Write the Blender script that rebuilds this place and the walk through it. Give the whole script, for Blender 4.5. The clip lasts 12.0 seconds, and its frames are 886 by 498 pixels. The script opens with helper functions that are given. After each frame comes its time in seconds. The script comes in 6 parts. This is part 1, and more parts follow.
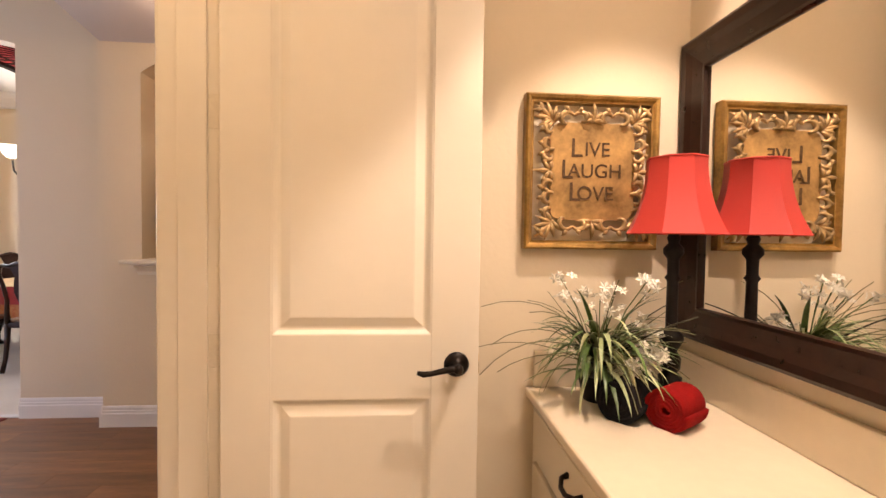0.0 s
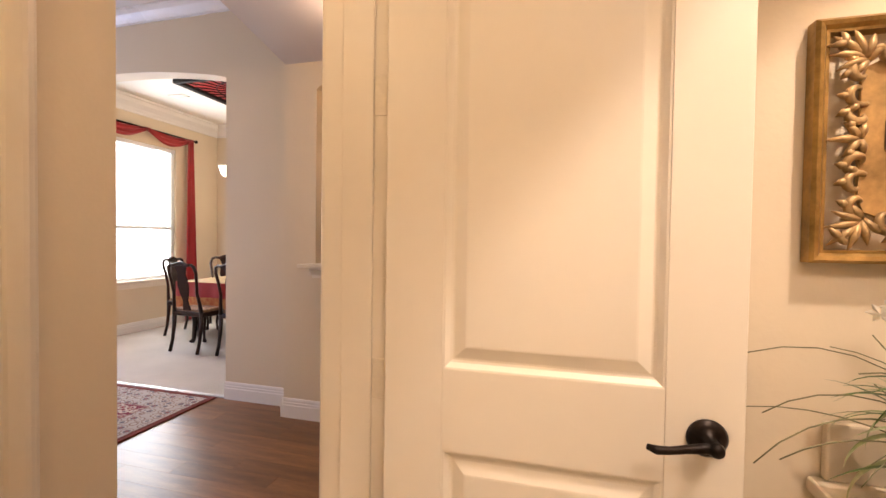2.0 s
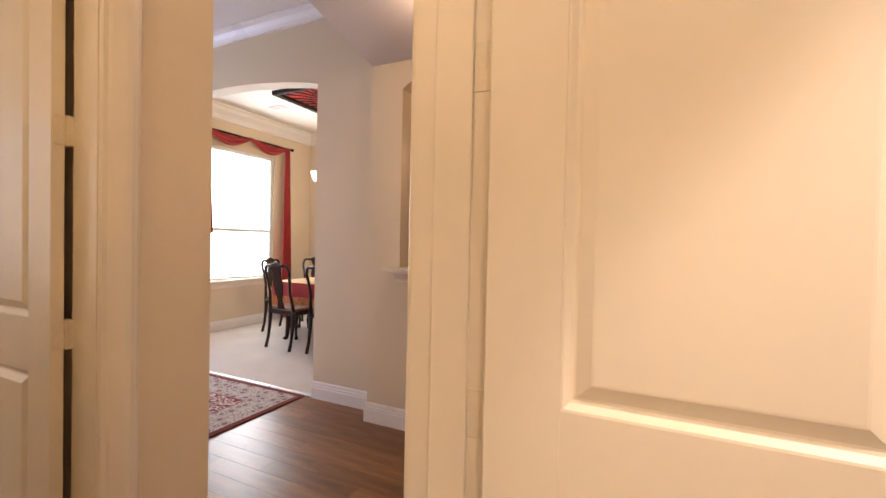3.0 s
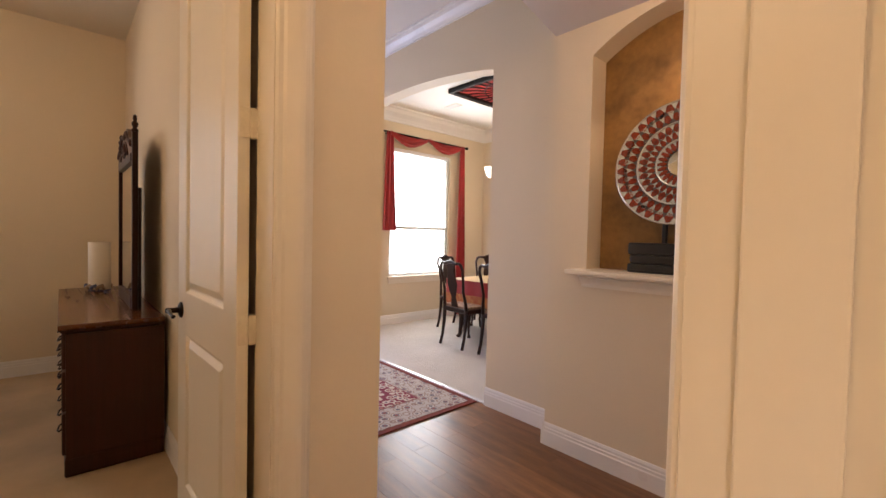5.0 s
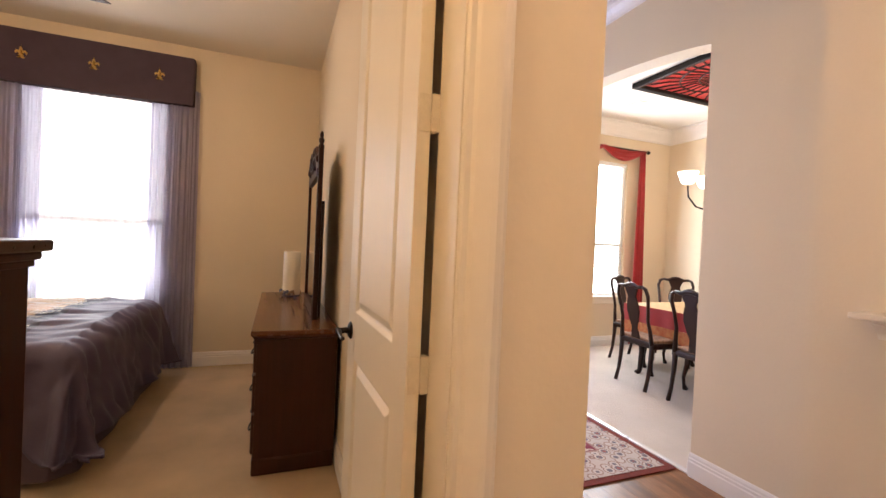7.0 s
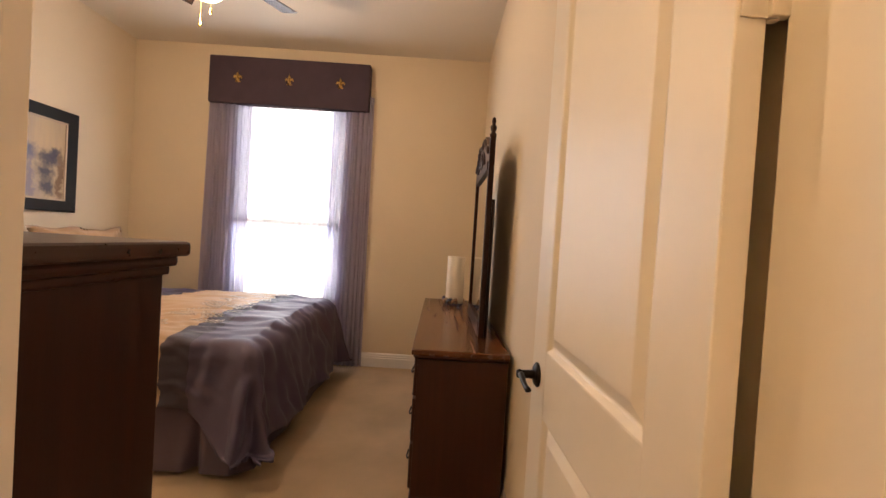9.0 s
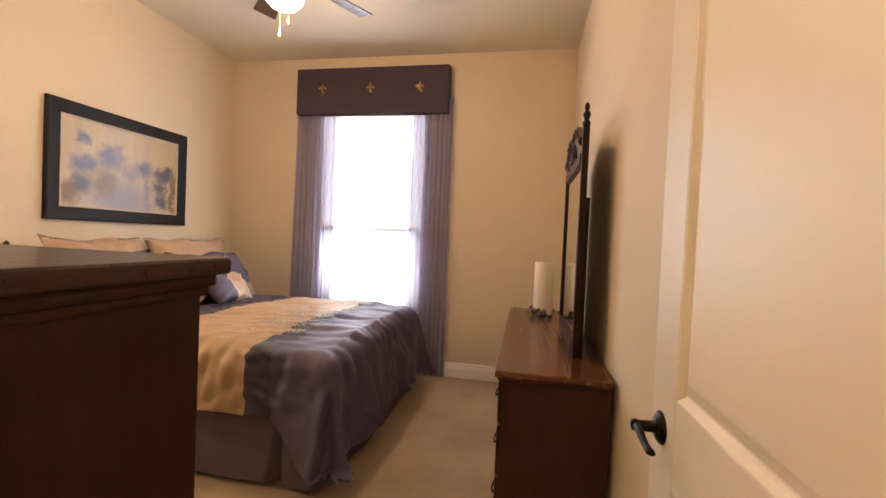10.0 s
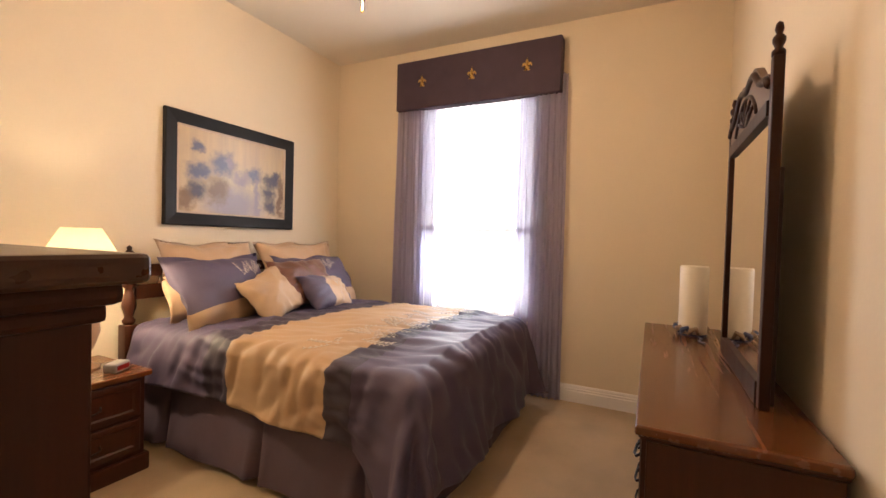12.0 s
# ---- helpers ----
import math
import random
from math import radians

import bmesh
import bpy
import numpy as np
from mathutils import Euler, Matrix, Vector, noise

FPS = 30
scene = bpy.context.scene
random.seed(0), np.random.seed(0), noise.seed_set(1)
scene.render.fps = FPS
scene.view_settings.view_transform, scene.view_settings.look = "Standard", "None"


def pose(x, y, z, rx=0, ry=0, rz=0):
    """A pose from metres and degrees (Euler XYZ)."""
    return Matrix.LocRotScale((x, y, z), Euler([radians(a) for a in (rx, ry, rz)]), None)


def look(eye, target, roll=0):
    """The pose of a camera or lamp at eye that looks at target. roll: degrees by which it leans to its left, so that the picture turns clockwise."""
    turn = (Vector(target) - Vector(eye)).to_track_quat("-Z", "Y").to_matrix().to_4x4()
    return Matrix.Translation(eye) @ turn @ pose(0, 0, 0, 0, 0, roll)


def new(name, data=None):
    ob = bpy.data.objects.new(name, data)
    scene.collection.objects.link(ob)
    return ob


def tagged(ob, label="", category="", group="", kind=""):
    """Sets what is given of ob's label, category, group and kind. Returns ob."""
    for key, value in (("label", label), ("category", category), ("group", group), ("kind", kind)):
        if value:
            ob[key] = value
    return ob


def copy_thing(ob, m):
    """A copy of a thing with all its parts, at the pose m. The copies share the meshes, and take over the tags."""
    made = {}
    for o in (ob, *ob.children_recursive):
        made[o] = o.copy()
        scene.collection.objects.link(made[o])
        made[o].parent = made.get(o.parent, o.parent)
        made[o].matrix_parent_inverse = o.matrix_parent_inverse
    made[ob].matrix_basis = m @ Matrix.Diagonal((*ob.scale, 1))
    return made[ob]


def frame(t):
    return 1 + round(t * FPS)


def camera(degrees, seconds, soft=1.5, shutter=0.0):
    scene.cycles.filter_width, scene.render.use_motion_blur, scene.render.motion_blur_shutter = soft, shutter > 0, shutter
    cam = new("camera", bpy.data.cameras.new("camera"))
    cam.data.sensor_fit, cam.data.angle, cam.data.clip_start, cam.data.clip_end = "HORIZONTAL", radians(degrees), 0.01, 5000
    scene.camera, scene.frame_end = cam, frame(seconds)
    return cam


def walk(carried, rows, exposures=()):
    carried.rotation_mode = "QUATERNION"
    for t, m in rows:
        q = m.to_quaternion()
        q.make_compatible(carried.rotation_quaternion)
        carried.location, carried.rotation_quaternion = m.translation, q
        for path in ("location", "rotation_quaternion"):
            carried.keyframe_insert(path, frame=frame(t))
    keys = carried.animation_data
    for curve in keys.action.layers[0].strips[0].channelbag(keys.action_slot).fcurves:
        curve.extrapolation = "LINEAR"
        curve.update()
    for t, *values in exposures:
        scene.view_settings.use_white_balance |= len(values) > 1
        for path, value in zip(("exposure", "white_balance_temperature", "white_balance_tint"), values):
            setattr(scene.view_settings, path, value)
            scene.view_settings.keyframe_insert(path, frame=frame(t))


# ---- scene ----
cam = camera(92.3, 12.0)
PATH = [
    (0, (0.318, 0.274, 1.301), (0.47, 2.267, 1.24), 0.8),
    (0.5, (0.289, 0.369, 1.294), (0.278, 2.368, 1.237), 0.9),
    (1, (0.252, 0.447, 1.298), (0.075, 2.438, 1.236), 0.9),
    (1.5, (0.226, 0.504, 1.302), (-0.116, 2.474, 1.249), 0.9),
    (2, (0.179, 0.559, 1.302), (-0.331, 2.492, 1.257), 0.8),
    (2.5, (0.129, 0.626, 1.302), (-0.552, 2.507, 1.269), 1.0),
    (3, (0.077, 0.712, 1.301), (-0.784, 2.517, 1.267), 1.2),
    (5, (-0.18, 0.965, 1.289), (-1.667, 2.302, 1.231), 1.3),
    (5.5, (-0.255, 1.002, 1.293), (-1.868, 2.185, 1.242), 1.5),
    (6, (-0.339, 1.013, 1.292), (-2.047, 2.052, 1.249), 1.7),
    (6.5, (-0.44, 1.035, 1.293), (-2.231, 1.924, 1.263), 2.0),
    (7, (-0.572, 1.059, 1.305), (-2.434, 1.789, 1.285), 2.6),
    (9, (-1.072, 1.052, 1.31), (-3.072, 1.068, 1.269), 3.6),
    (9.5, (-1.188, 1.036, 1.321), (-3.179, 0.852, 1.274), 3.1),
    (10, (-1.295, 1.053, 1.324), (-3.258, 0.671, 1.278), 2.5),
    (10.5, (-1.415, 1.059, 1.315), (-3.339, 0.514, 1.273), 2.0),
    (11, (-1.521, 1.019, 1.305), (-3.406, 0.352, 1.267), 1.8),
    (11.5, (-1.646, 0.995, 1.298), (-3.487, 0.214, 1.256), 1.6),
    (12, (-1.747, 0.978, 1.295), (-3.541, 0.096, 1.25), 1.6),
]
walk(cam, [(t, look(eye, target, roll)) for t, eye, target, roll in PATH], exposures=[(0.0, 0.27), (3.0, 0.22), (5.0, 0.15), (6.5, 0.56), (7.0, 0.60), (9.0, 0.66), (10.0, 0.78), (12.0, 0.93)])

# ---- light and exposure ----
world = bpy.data.worlds.new("world")
scene.world = world
world.use_nodes = True
wn = world.node_tree.nodes
sky = wn.new("ShaderNodeTexSky")
sky.sky_type, sky.sun_disc = "NISHITA", False
sky.sun_elevation, sky.sun_rotation = radians(38), radians(200)
wn["Background"].inputs[1].default_value = 0.12
world.node_tree.links.new(sky.outputs[0], wn["Background"].inputs[0])


def lamp(name, kind, m, energy, colour, size=0.1, size_y=0.0, spread=180):
    data = bpy.data.lights.new(name, kind)
    data.energy, data.color = energy, colour
    if kind == "AREA":
        data.size, data.spread = size, radians(spread)
        if size_y:
            data.shape, data.size_y = "RECTANGLE", size_y
    elif kind == "SUN":
        data.angle = size
    elif kind == "SPOT":
        data.shadow_soft_size, data.spot_size, data.spot_blend = size, radians(spread), 0.25
    else:
        data.shadow_soft_size = size
    ob = new(name, data)
    ob.matrix_world = m
    return ob


WARM, BATH, COOL = (1.0, 0.67, 0.44), (1.0, 0.775, 0.63), (0.86, 0.91, 1.0)
lamp("sun", "SUN", look((0, 0, 20), (6, 12, 0)), 3.0, (1.0, 0.95, 0.88), radians(0.5))
lamp("bedroom_window_light", "AREA", look((-5.24, -0.5, 1.65), (0, -0.5, 1.0)), 12.5, COOL, 1.0, 1.7)
lamp("dining_window_light", "AREA", look((-5.18, 5.05, 1.65), (0, 4.9, 1.0)), 56, COOL, 1.1, 1.8)
lamp("entry_door_light", "AREA", look((-5.15, 2.40, 1.2), (-1.5, 2.75, 0.7)), 46, (0.56, 0.64, 1.0), 1.0, 2.0)
lamp("vanity_downlight", "SPOT", look((0.99, 0.97, 2.72), (0.99, 0.97, 0)), 108, BATH, 0.03, spread=76)
lamp("bath_downlight", "SPOT", look((0.72, 0.08, 2.72), (0.72, 0.08, 0)), 40, BATH, 0.04, spread=104)
lamp("bath_ceiling_light", "POINT", pose(0.75, 0.1, 2.45), 18, BATH, 0.12)
lamp("bedroom_fan_light", "POINT", pose(-3.43, -0.31, 2.46), 27, WARM, 0.045)
lamp("bedside_light", "POINT", pose(-2.93, -1.75, 1.185), 15, (1.0, 0.78, 0.52), 0.03)
lamp("hall_light", "POINT", pose(-0.85, 2.62, 2.42), 7, WARM, 0.06)
lamp("vestibule_light", "POINT", pose(-0.84, 0.12, 2.44), 20.0, (1.0, 0.66, 0.35), 0.06)
lamp("niche_light", "SPOT", look((-0.95, 3.02, 2.50), (-0.98, 3.34, 1.45)), 8, WARM, 0.02, spread=84)
lamp("chandelier_light", "POINT", pose(-3.47, 5.13, 2.35), 22, WARM, 0.12)

# ---- materials ----


def material(name, colour, rough=0.6, metal=0.0, vary=0.12, scale=6.0, grain=120.0, bump=0.15, stretch=(1, 1, 1), colour2=None, depth=0.002, coat=0.0, sheen=0.0, transmission=0.0, spec=0.5):
    """Principled surface: two scales of colour variation, grain in roughness and relief."""
    m = bpy.data.materials.new(name)
    m.use_nodes = True
    nt = m.node_tree
    b = nt.nodes["Principled BSDF"]
    co = nt.nodes.new("ShaderNodeTexCoord")
    mp = nt.nodes.new("ShaderNodeMapping")
    mp.inputs["Scale"].default_value = stretch
    nt.links.new(co.outputs["Object"], mp.inputs[0])
    big = nt.nodes.new("ShaderNodeTexNoise")
    big.inputs["Scale"].default_value, big.inputs["Detail"].default_value = scale, 5
    fine = nt.nodes.new("ShaderNodeTexNoise")
    fine.inputs["Scale"].default_value, fine.inputs["Detail"].default_value = grain, 3
    for n in (big, fine):
        nt.links.new(mp.outputs[0], n.inputs["Vector"])
    c2 = colour2 or tuple(max(0.0, c * (1 - 2.2 * vary)) for c in colour)
    mix = nt.nodes.new("ShaderNodeMix")
    mix.data_type = "RGBA"
    mix.inputs[6].default_value, mix.inputs[7].default_value = (*c2, 1), (*colour, 1)
    add = nt.nodes.new("ShaderNodeMath")
    add.operation = "MULTIPLY_ADD"
    add.inputs[1].default_value = 0.35
    nt.links.new(fine.outputs[0], add.inputs[0])
    nt.links.new(big.outputs[0], add.inputs[2])
    ramp = nt.nodes.new("ShaderNodeMapRange")
    ramp.inputs[1].default_value, ramp.inputs[2].default_value = 0.4, 0.9
    nt.links.new(add.outputs[0], ramp.inputs[0])
    nt.links.new(ramp.outputs[0], mix.inputs[0])
    nt.links.new(mix.outputs[2], b.inputs["Base Color"])
    rr = nt.nodes.new("ShaderNodeMapRange")
    rr.inputs[3].default_value, rr.inputs[4].default_value = max(0.02, rough - 0.08), min(1, rough + 0.08)
    nt.links.new(big.outputs[0], rr.inputs[0])
    nt.links.new(rr.outputs[0], b.inputs["Roughness"])
    b.inputs["Metallic"].default_value = metal
    b.inputs["Coat Weight"].default_value = coat
    b.inputs["Specular IOR Level"].default_value = spec
    b.inputs["Sheen Weight"].default_value = sheen
    b.inputs["Transmission Weight"].default_value = transmission
    if bump:
        bp = nt.nodes.new("ShaderNodeBump")
        bp.inputs["Strength"].default_value, bp.inputs["Distance"].default_value = bump, depth
        nt.links.new(fine.outputs[0], bp.inputs["Height"])
        nt.links.new(bp.outputs[0], b.inputs["Normal"])
    return m


def glow(name, colour, strength):
    m = bpy.data.materials.new(name)
    m.use_nodes = True
    b = m.node_tree.nodes["Principled BSDF"]
    b.inputs["Base Color"].default_value = (*colour, 1)
    b.inputs["Emission Color"].default_value = (*colour, 1)
    b.inputs["Emission Strength"].default_value = strength
    return m


WALL = material("wall_paint", (0.74, 0.635, 0.475), 0.75, vary=0.02, scale=1.5, grain=60, bump=0.22, depth=0.003)
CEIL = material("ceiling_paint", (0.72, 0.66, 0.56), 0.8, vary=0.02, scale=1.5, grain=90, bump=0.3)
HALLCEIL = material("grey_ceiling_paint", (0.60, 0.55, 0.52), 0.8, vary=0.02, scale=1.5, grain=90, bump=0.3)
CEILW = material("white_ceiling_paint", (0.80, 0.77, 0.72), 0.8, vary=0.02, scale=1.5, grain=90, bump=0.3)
BASEW = material("white_trim_paint", (0.84, 0.82, 0.80), 0.3, vary=0.02, scale=3, grain=25, bump=0.04)
TRIM = material("trim_paint", (0.80, 0.735, 0.62), 0.42, vary=0.02, scale=3, grain=25, bump=0.06)
GAP = material("dark_gap", (0.03, 0.017, 0.008), 0.8, vary=0.1)
BRONZE = material("oil_rubbed_bronze", (0.025, 0.018, 0.015), 0.35, 0.8, vary=0.3, scale=30, bump=0.05)
BRASS = material("brass", (0.75, 0.52, 0.18), 0.28, 1.0, vary=0.1, scale=30, bump=0.03)
CARPET = material("carpet", (0.74, 0.545, 0.345), 0.95, vary=0.14, scale=2.2, grain=260, bump=1.0, depth=0.012, spec=0.1)
DCARPET = material("pale_carpet", (0.72, 0.63, 0.54), 0.95, vary=0.08, scale=2.2, grain=260, bump=1.0, depth=0.01, sheen=0.2)
COUNTER = material("cultured_marble", (0.76, 0.66, 0.50), 0.18, vary=0.04, scale=7, grain=40, bump=0.0, coat=0.3)
CABINET = material("cabinet_paint", (0.72, 0.64, 0.49), 0.4, vary=0.02, scale=4, grain=30, bump=0.05)
# Cherry for tops: light they catch from window and walls is in the paler colour.
CHERRYLIT = material("cherry_wood_lit_top", (0.120, 0.039, 0.011), 0.26, vary=0.03, scale=3, grain=22, bump=0.05, stretch=(0.7, 14, 14), coat=0.15)
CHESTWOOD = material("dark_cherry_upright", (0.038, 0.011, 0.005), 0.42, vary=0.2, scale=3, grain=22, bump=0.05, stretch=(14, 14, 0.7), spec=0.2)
# Same cherry, upright grain; shade of the cabinet sides is in its darker colour.
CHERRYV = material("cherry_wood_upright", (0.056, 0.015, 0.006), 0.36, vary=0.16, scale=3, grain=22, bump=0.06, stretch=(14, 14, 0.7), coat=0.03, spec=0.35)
DARKWOOD = material("espresso_wood", (0.026, 0.009, 0.005), 0.3, vary=0.25, scale=4, grain=30, bump=0.05, stretch=(1, 9, 9), spec=0.4)
MAHOGANY = material("mahogany", (0.026, 0.009, 0.005), 0.34, vary=0.15, scale=6, grain=40, bump=0.0, stretch=(4, 4, 1), spec=0.28)
BLACKPAINT = material("black_paint", (0.012, 0.009, 0.008), 0.5, spec=0.22, vary=0.2, scale=10, bump=0.05)
MIRROR = material("mirror_glass", (0.88, 0.88, 0.86), 0.02, 1.0, vary=0.0, bump=0.0)
MIRROR.node_tree.nodes["Principled BSDF"].inputs["Roughness"].default_value = 0.01
for link in list(MIRROR.node_tree.links):
    if link.to_socket.name == "Roughness":
        MIRROR.node_tree.links.remove(link)
PURPLE = material("purple_satin", (0.108, 0.086, 0.144), 0.52, vary=0.08, scale=5, grain=140, bump=0.25, depth=0.001, spec=0.4)
PURPLED = material("dark_purple_fabric", (0.072, 0.050, 0.070), 0.75, vary=0.1, scale=8, grain=300, bump=0.3, spec=0.25)
GOLDSATIN = material("gold_satin", (0.50, 0.340, 0.205), 0.48, vary=0.05, scale=5, grain=140, bump=0.25, depth=0.001, spec=0.45)
REDCLOTH = material("red_cloth", (0.42, 0.022, 0.025), 0.6, vary=0.12, scale=8, grain=250, bump=0.3, sheen=0.3)
SKYGLOW = glow("bright_daylight", (0.93, 0.96, 1.0), 4.5)
LAMPGLOW = glow("lit_glass", (1.0, 0.86, 0.62), 6.0)

# ---- mesh helpers ----


def box_bm(x0, y0, z0, x1, y1, z1, bevel=0.0, seg=2, bm=None):
    """A box, with rounded edges where bevel is given, into bm."""
    own = bmesh.new()
    bmesh.ops.create_cube(own, size=1.0)
    for v in own.verts:
        v.co = Vector((x0 if v.co.x < 0 else x1, y0 if v.co.y < 0 else y1, z0 if v.co.z < 0 else z1))
    if bevel:
        bmesh.ops.bevel(own, geom=list(own.edges), offset=bevel, segments=seg, affect="EDGES", profile=0.6)
    if bm is None:
        return own
    return merge(bm, own)


def merge(bm, other, m=None):
    """Adds other to bm and frees it."""
    if m is not None:
        other.transform(m)
    me = bpy.data.meshes.new("tmp")
    other.to_mesh(me)
    other.free()
    bm.from_mesh(me)
    bpy.data.meshes.remove(me)
    return bm


def lathe_bm(profile, steps=24, caps=True):
    """A turned body from (radius, height) pairs."""
    bm = bmesh.new()
    rings = []
    for r, z in profile:
        rings.append([bm.verts.new((r * math.cos(2 * math.pi * i / steps), r * math.sin(2 * math.pi * i / steps), z)) for i in range(steps)])
    for a, b in zip(rings, rings[1:]):
        for i in range(steps):
            bm.faces.new((a[i], a[(i + 1) % steps], b[(i + 1) % steps], b[i]))
    if caps:
        bm.faces.new(list(reversed(rings[0])))
        bm.faces.new(rings[-1])
    bmesh.ops.recalc_face_normals(bm, faces=list(bm.faces))
    return bm


def tube_bm(points, radii, steps=8, bm=None):
    """A round bar along points; radii is one number or one for each point."""
    bm = bm or bmesh.new()
    pts = [Vector(p) for p in points]
    if not isinstance(radii, (list, tuple)):
        radii = [radii] * len(pts)
    rings, up = [], None
    for i, p in enumerate(pts):
        d = (pts[min(i + 1, len(pts) - 1)] - pts[max(i - 1, 0)]).normalized()
        if up is None:
            up = d.orthogonal().normalized()
        side = d.cross(up).normalized()
        up = side.cross(d).normalized()
        rings.append([bm.verts.new(p + radii[i] * (math.cos(2 * math.pi * k / steps) * up + math.sin(2 * math.pi * k / steps) * side)) for k in range(steps)])
    for a, b in zip(rings, rings[1:]):
        for k in range(steps):
            bm.faces.new((a[k], a[(k + 1) % steps], b[(k + 1) % steps], b[k]))
    bm.faces.new(rings[0])
    bm.faces.new(list(reversed(rings[-1])))
    bmesh.ops.recalc_face_normals(bm, faces=list(bm.faces))
    return bm


def sweep_bm(profile, start, end, out, up=(0, 0, 1)):
    """A moulding of profile (out, up) run from start to end."""
    bm = bmesh.new()
    a, b, o, u = Vector(start), Vector(end), Vector(out), Vector(up)
    ra = [bm.verts.new(a + o * p + u * q) for p, q in profile]
    rb = [bm.verts.new(b + o * p + u * q) for p, q in profile]
    n = len(profile)
    for i in range(n):
        bm.faces.new((ra[i], ra[(i + 1) % n], rb[(i + 1) % n], rb[i]))
    bm.faces.new(ra)
    bm.faces.new(list(reversed(rb)))
    bmesh.ops.recalc_face_normals(bm, faces=list(bm.faces))
    return bm


def obj(name, bm, mat, smooth=False):
    me = bpy.data.meshes.new(name)
    bm.to_mesh(me)
    bm.free()
    if smooth:
        for p in me.polygons:
            p.use_smooth = True
    me.materials.append(mat)
    return new(name, me)


def part(name, bm, mat, parent, label="", smooth=False):
    ob = obj(name, bm, mat, smooth)
    ob.parent = parent
    return tagged(ob, label)


def thing(name, m, label, category, group=""):
    ob = new(name)
    ob.empty_display_size = 0.1
    ob.matrix_world = m
    return tagged(ob, label, category, group)


def structure(name, bm, mat, label, category):
    return tagged(obj(name, bm, mat), label, category, kind="structure")


# ---- the structure ----
BX0, BX1 = -5.33, -1.53      # bedroom west and east faces
BY0, BY1 = -2.055, 1.434       # bedroom south and north faces
VX0, VX1 = -1.40, -0.335     # vestibule faces
YE = 1.78                    # entry south face
YB = 1.590                   # bathroom north face
XM = 1.200                   # vanity wall
JX = -0.180                  # bath face of its door wall
DOORH, DY0, DY1, BJ = 2.45, 0.606, 1.410, 1.435
CH, CHE, LOW = 3.10, 3.18, 2.535    # room, entry and lowered hall ceilings
NY, SY, SX = 3.235, 3.40, -1.71   # niche wall, dining wall, its step
DX0, DY_N, OX0, OX1 = -5.25, 6.43, -4.75, -2.362


def boxes(*rows):
    bm = bmesh.new()
    for r in rows:
        box_bm(*r, bm=bm)
    return bm


structure("wall_bath_west", boxes((VX1, -1.6, 0, JX, BJ - 0.75, CH), (VX1, BJ + 0.02, 0, JX, NY + 0.32, CH), (VX1, BJ - 0.75, DOORH + 0.02, JX, BJ + 0.02, CH)), WALL, "cream painted wall with an open doorway", "wall")
structure("wall_bath_north", boxes((JX, YB, 0, 1.40, 1.70, CH)), WALL, "cream painted bathroom wall with a picture", "wall")
structure("wall_bath_east", boxes((XM, -1.6, 0, 1.40, YB, CH)), WALL, "cream painted wall behind the vanity", "wall")
structure("wall_bath_south", boxes((-1.53, -1.75, 0, 1.40, -1.6, CH)), WALL, "cream painted wall", "wall")
structure("wall_bedroom_east", boxes((BX1, -2.25, 0, VX0, DY0 - 0.03, CH), (BX1, DY1 + 0.02, 0, VX0, YE, CH), (BX1, DY0 - 0.03, DOORH + 0.02, VX0, DY1 + 0.02, CH)), WALL, "cream painted wall with the bedroom doorway", "wall")
structure("wall_bedroom_north", boxes((BX0 - 0.15, BY1, 0, BX1, YE, CHE)), WALL, "cream painted bedroom wall behind the dresser", "wall")
structure("wall_bedroom_south", boxes((BX0 - 0.15, -2.25, 0, BX1, BY0, CH)), WALL, "cream painted bedroom wall behind the bed", "wall")
WY0, WY1, WZ0, WZ1 = -1.06, 0.08, 0.62, 2.62
structure("wall_bedroom_west", boxes((BX0 - 0.15, BY0, 0, BX0, WY0, CH), (BX0 - 0.15, WY1, 0, BX0, BY1, CH), (BX0 - 0.15, WY0, 0, BX0, WY1, WZ0), (BX0 - 0.15, WY0, WZ1, BX0, WY1, CH)), WALL, "cream painted bedroom wall with one window", "wall")
DW0, DW1, DZ0, DZ1 = 4.48, 5.64, 0.69, 2.56
structure("wall_dining_west", boxes((DX0 - 0.15, SY + 0.15, 0, DX0, DW0, CH), (DX0 - 0.15, DW1, 0, DX0, DY_N, CH), (DX0 - 0.15, DW0, 0, DX0, DW1, DZ0), (DX0 - 0.15, DW0, DZ1, DX0, DW1, CH)), WALL, "cream painted dining wall with one window", "wall")
structure("wall_dining_north", boxes((DX0 - 0.15, DY_N, 0, -0.9, DY_N + 0.15, CH)), WALL, "cream painted dining wall", "wall")
structure("wall_dining_east", boxes((-1.05, SY + 0.15, 0, -0.9, DY_N, CH)), WALL, "cream painted dining wall", "wall")
structure("wall_entry_west", boxes((DX0 - 0.15, YE, 0, DX0, SY + 0.15, CHE)), WALL, "cream painted entry wall", "wall")


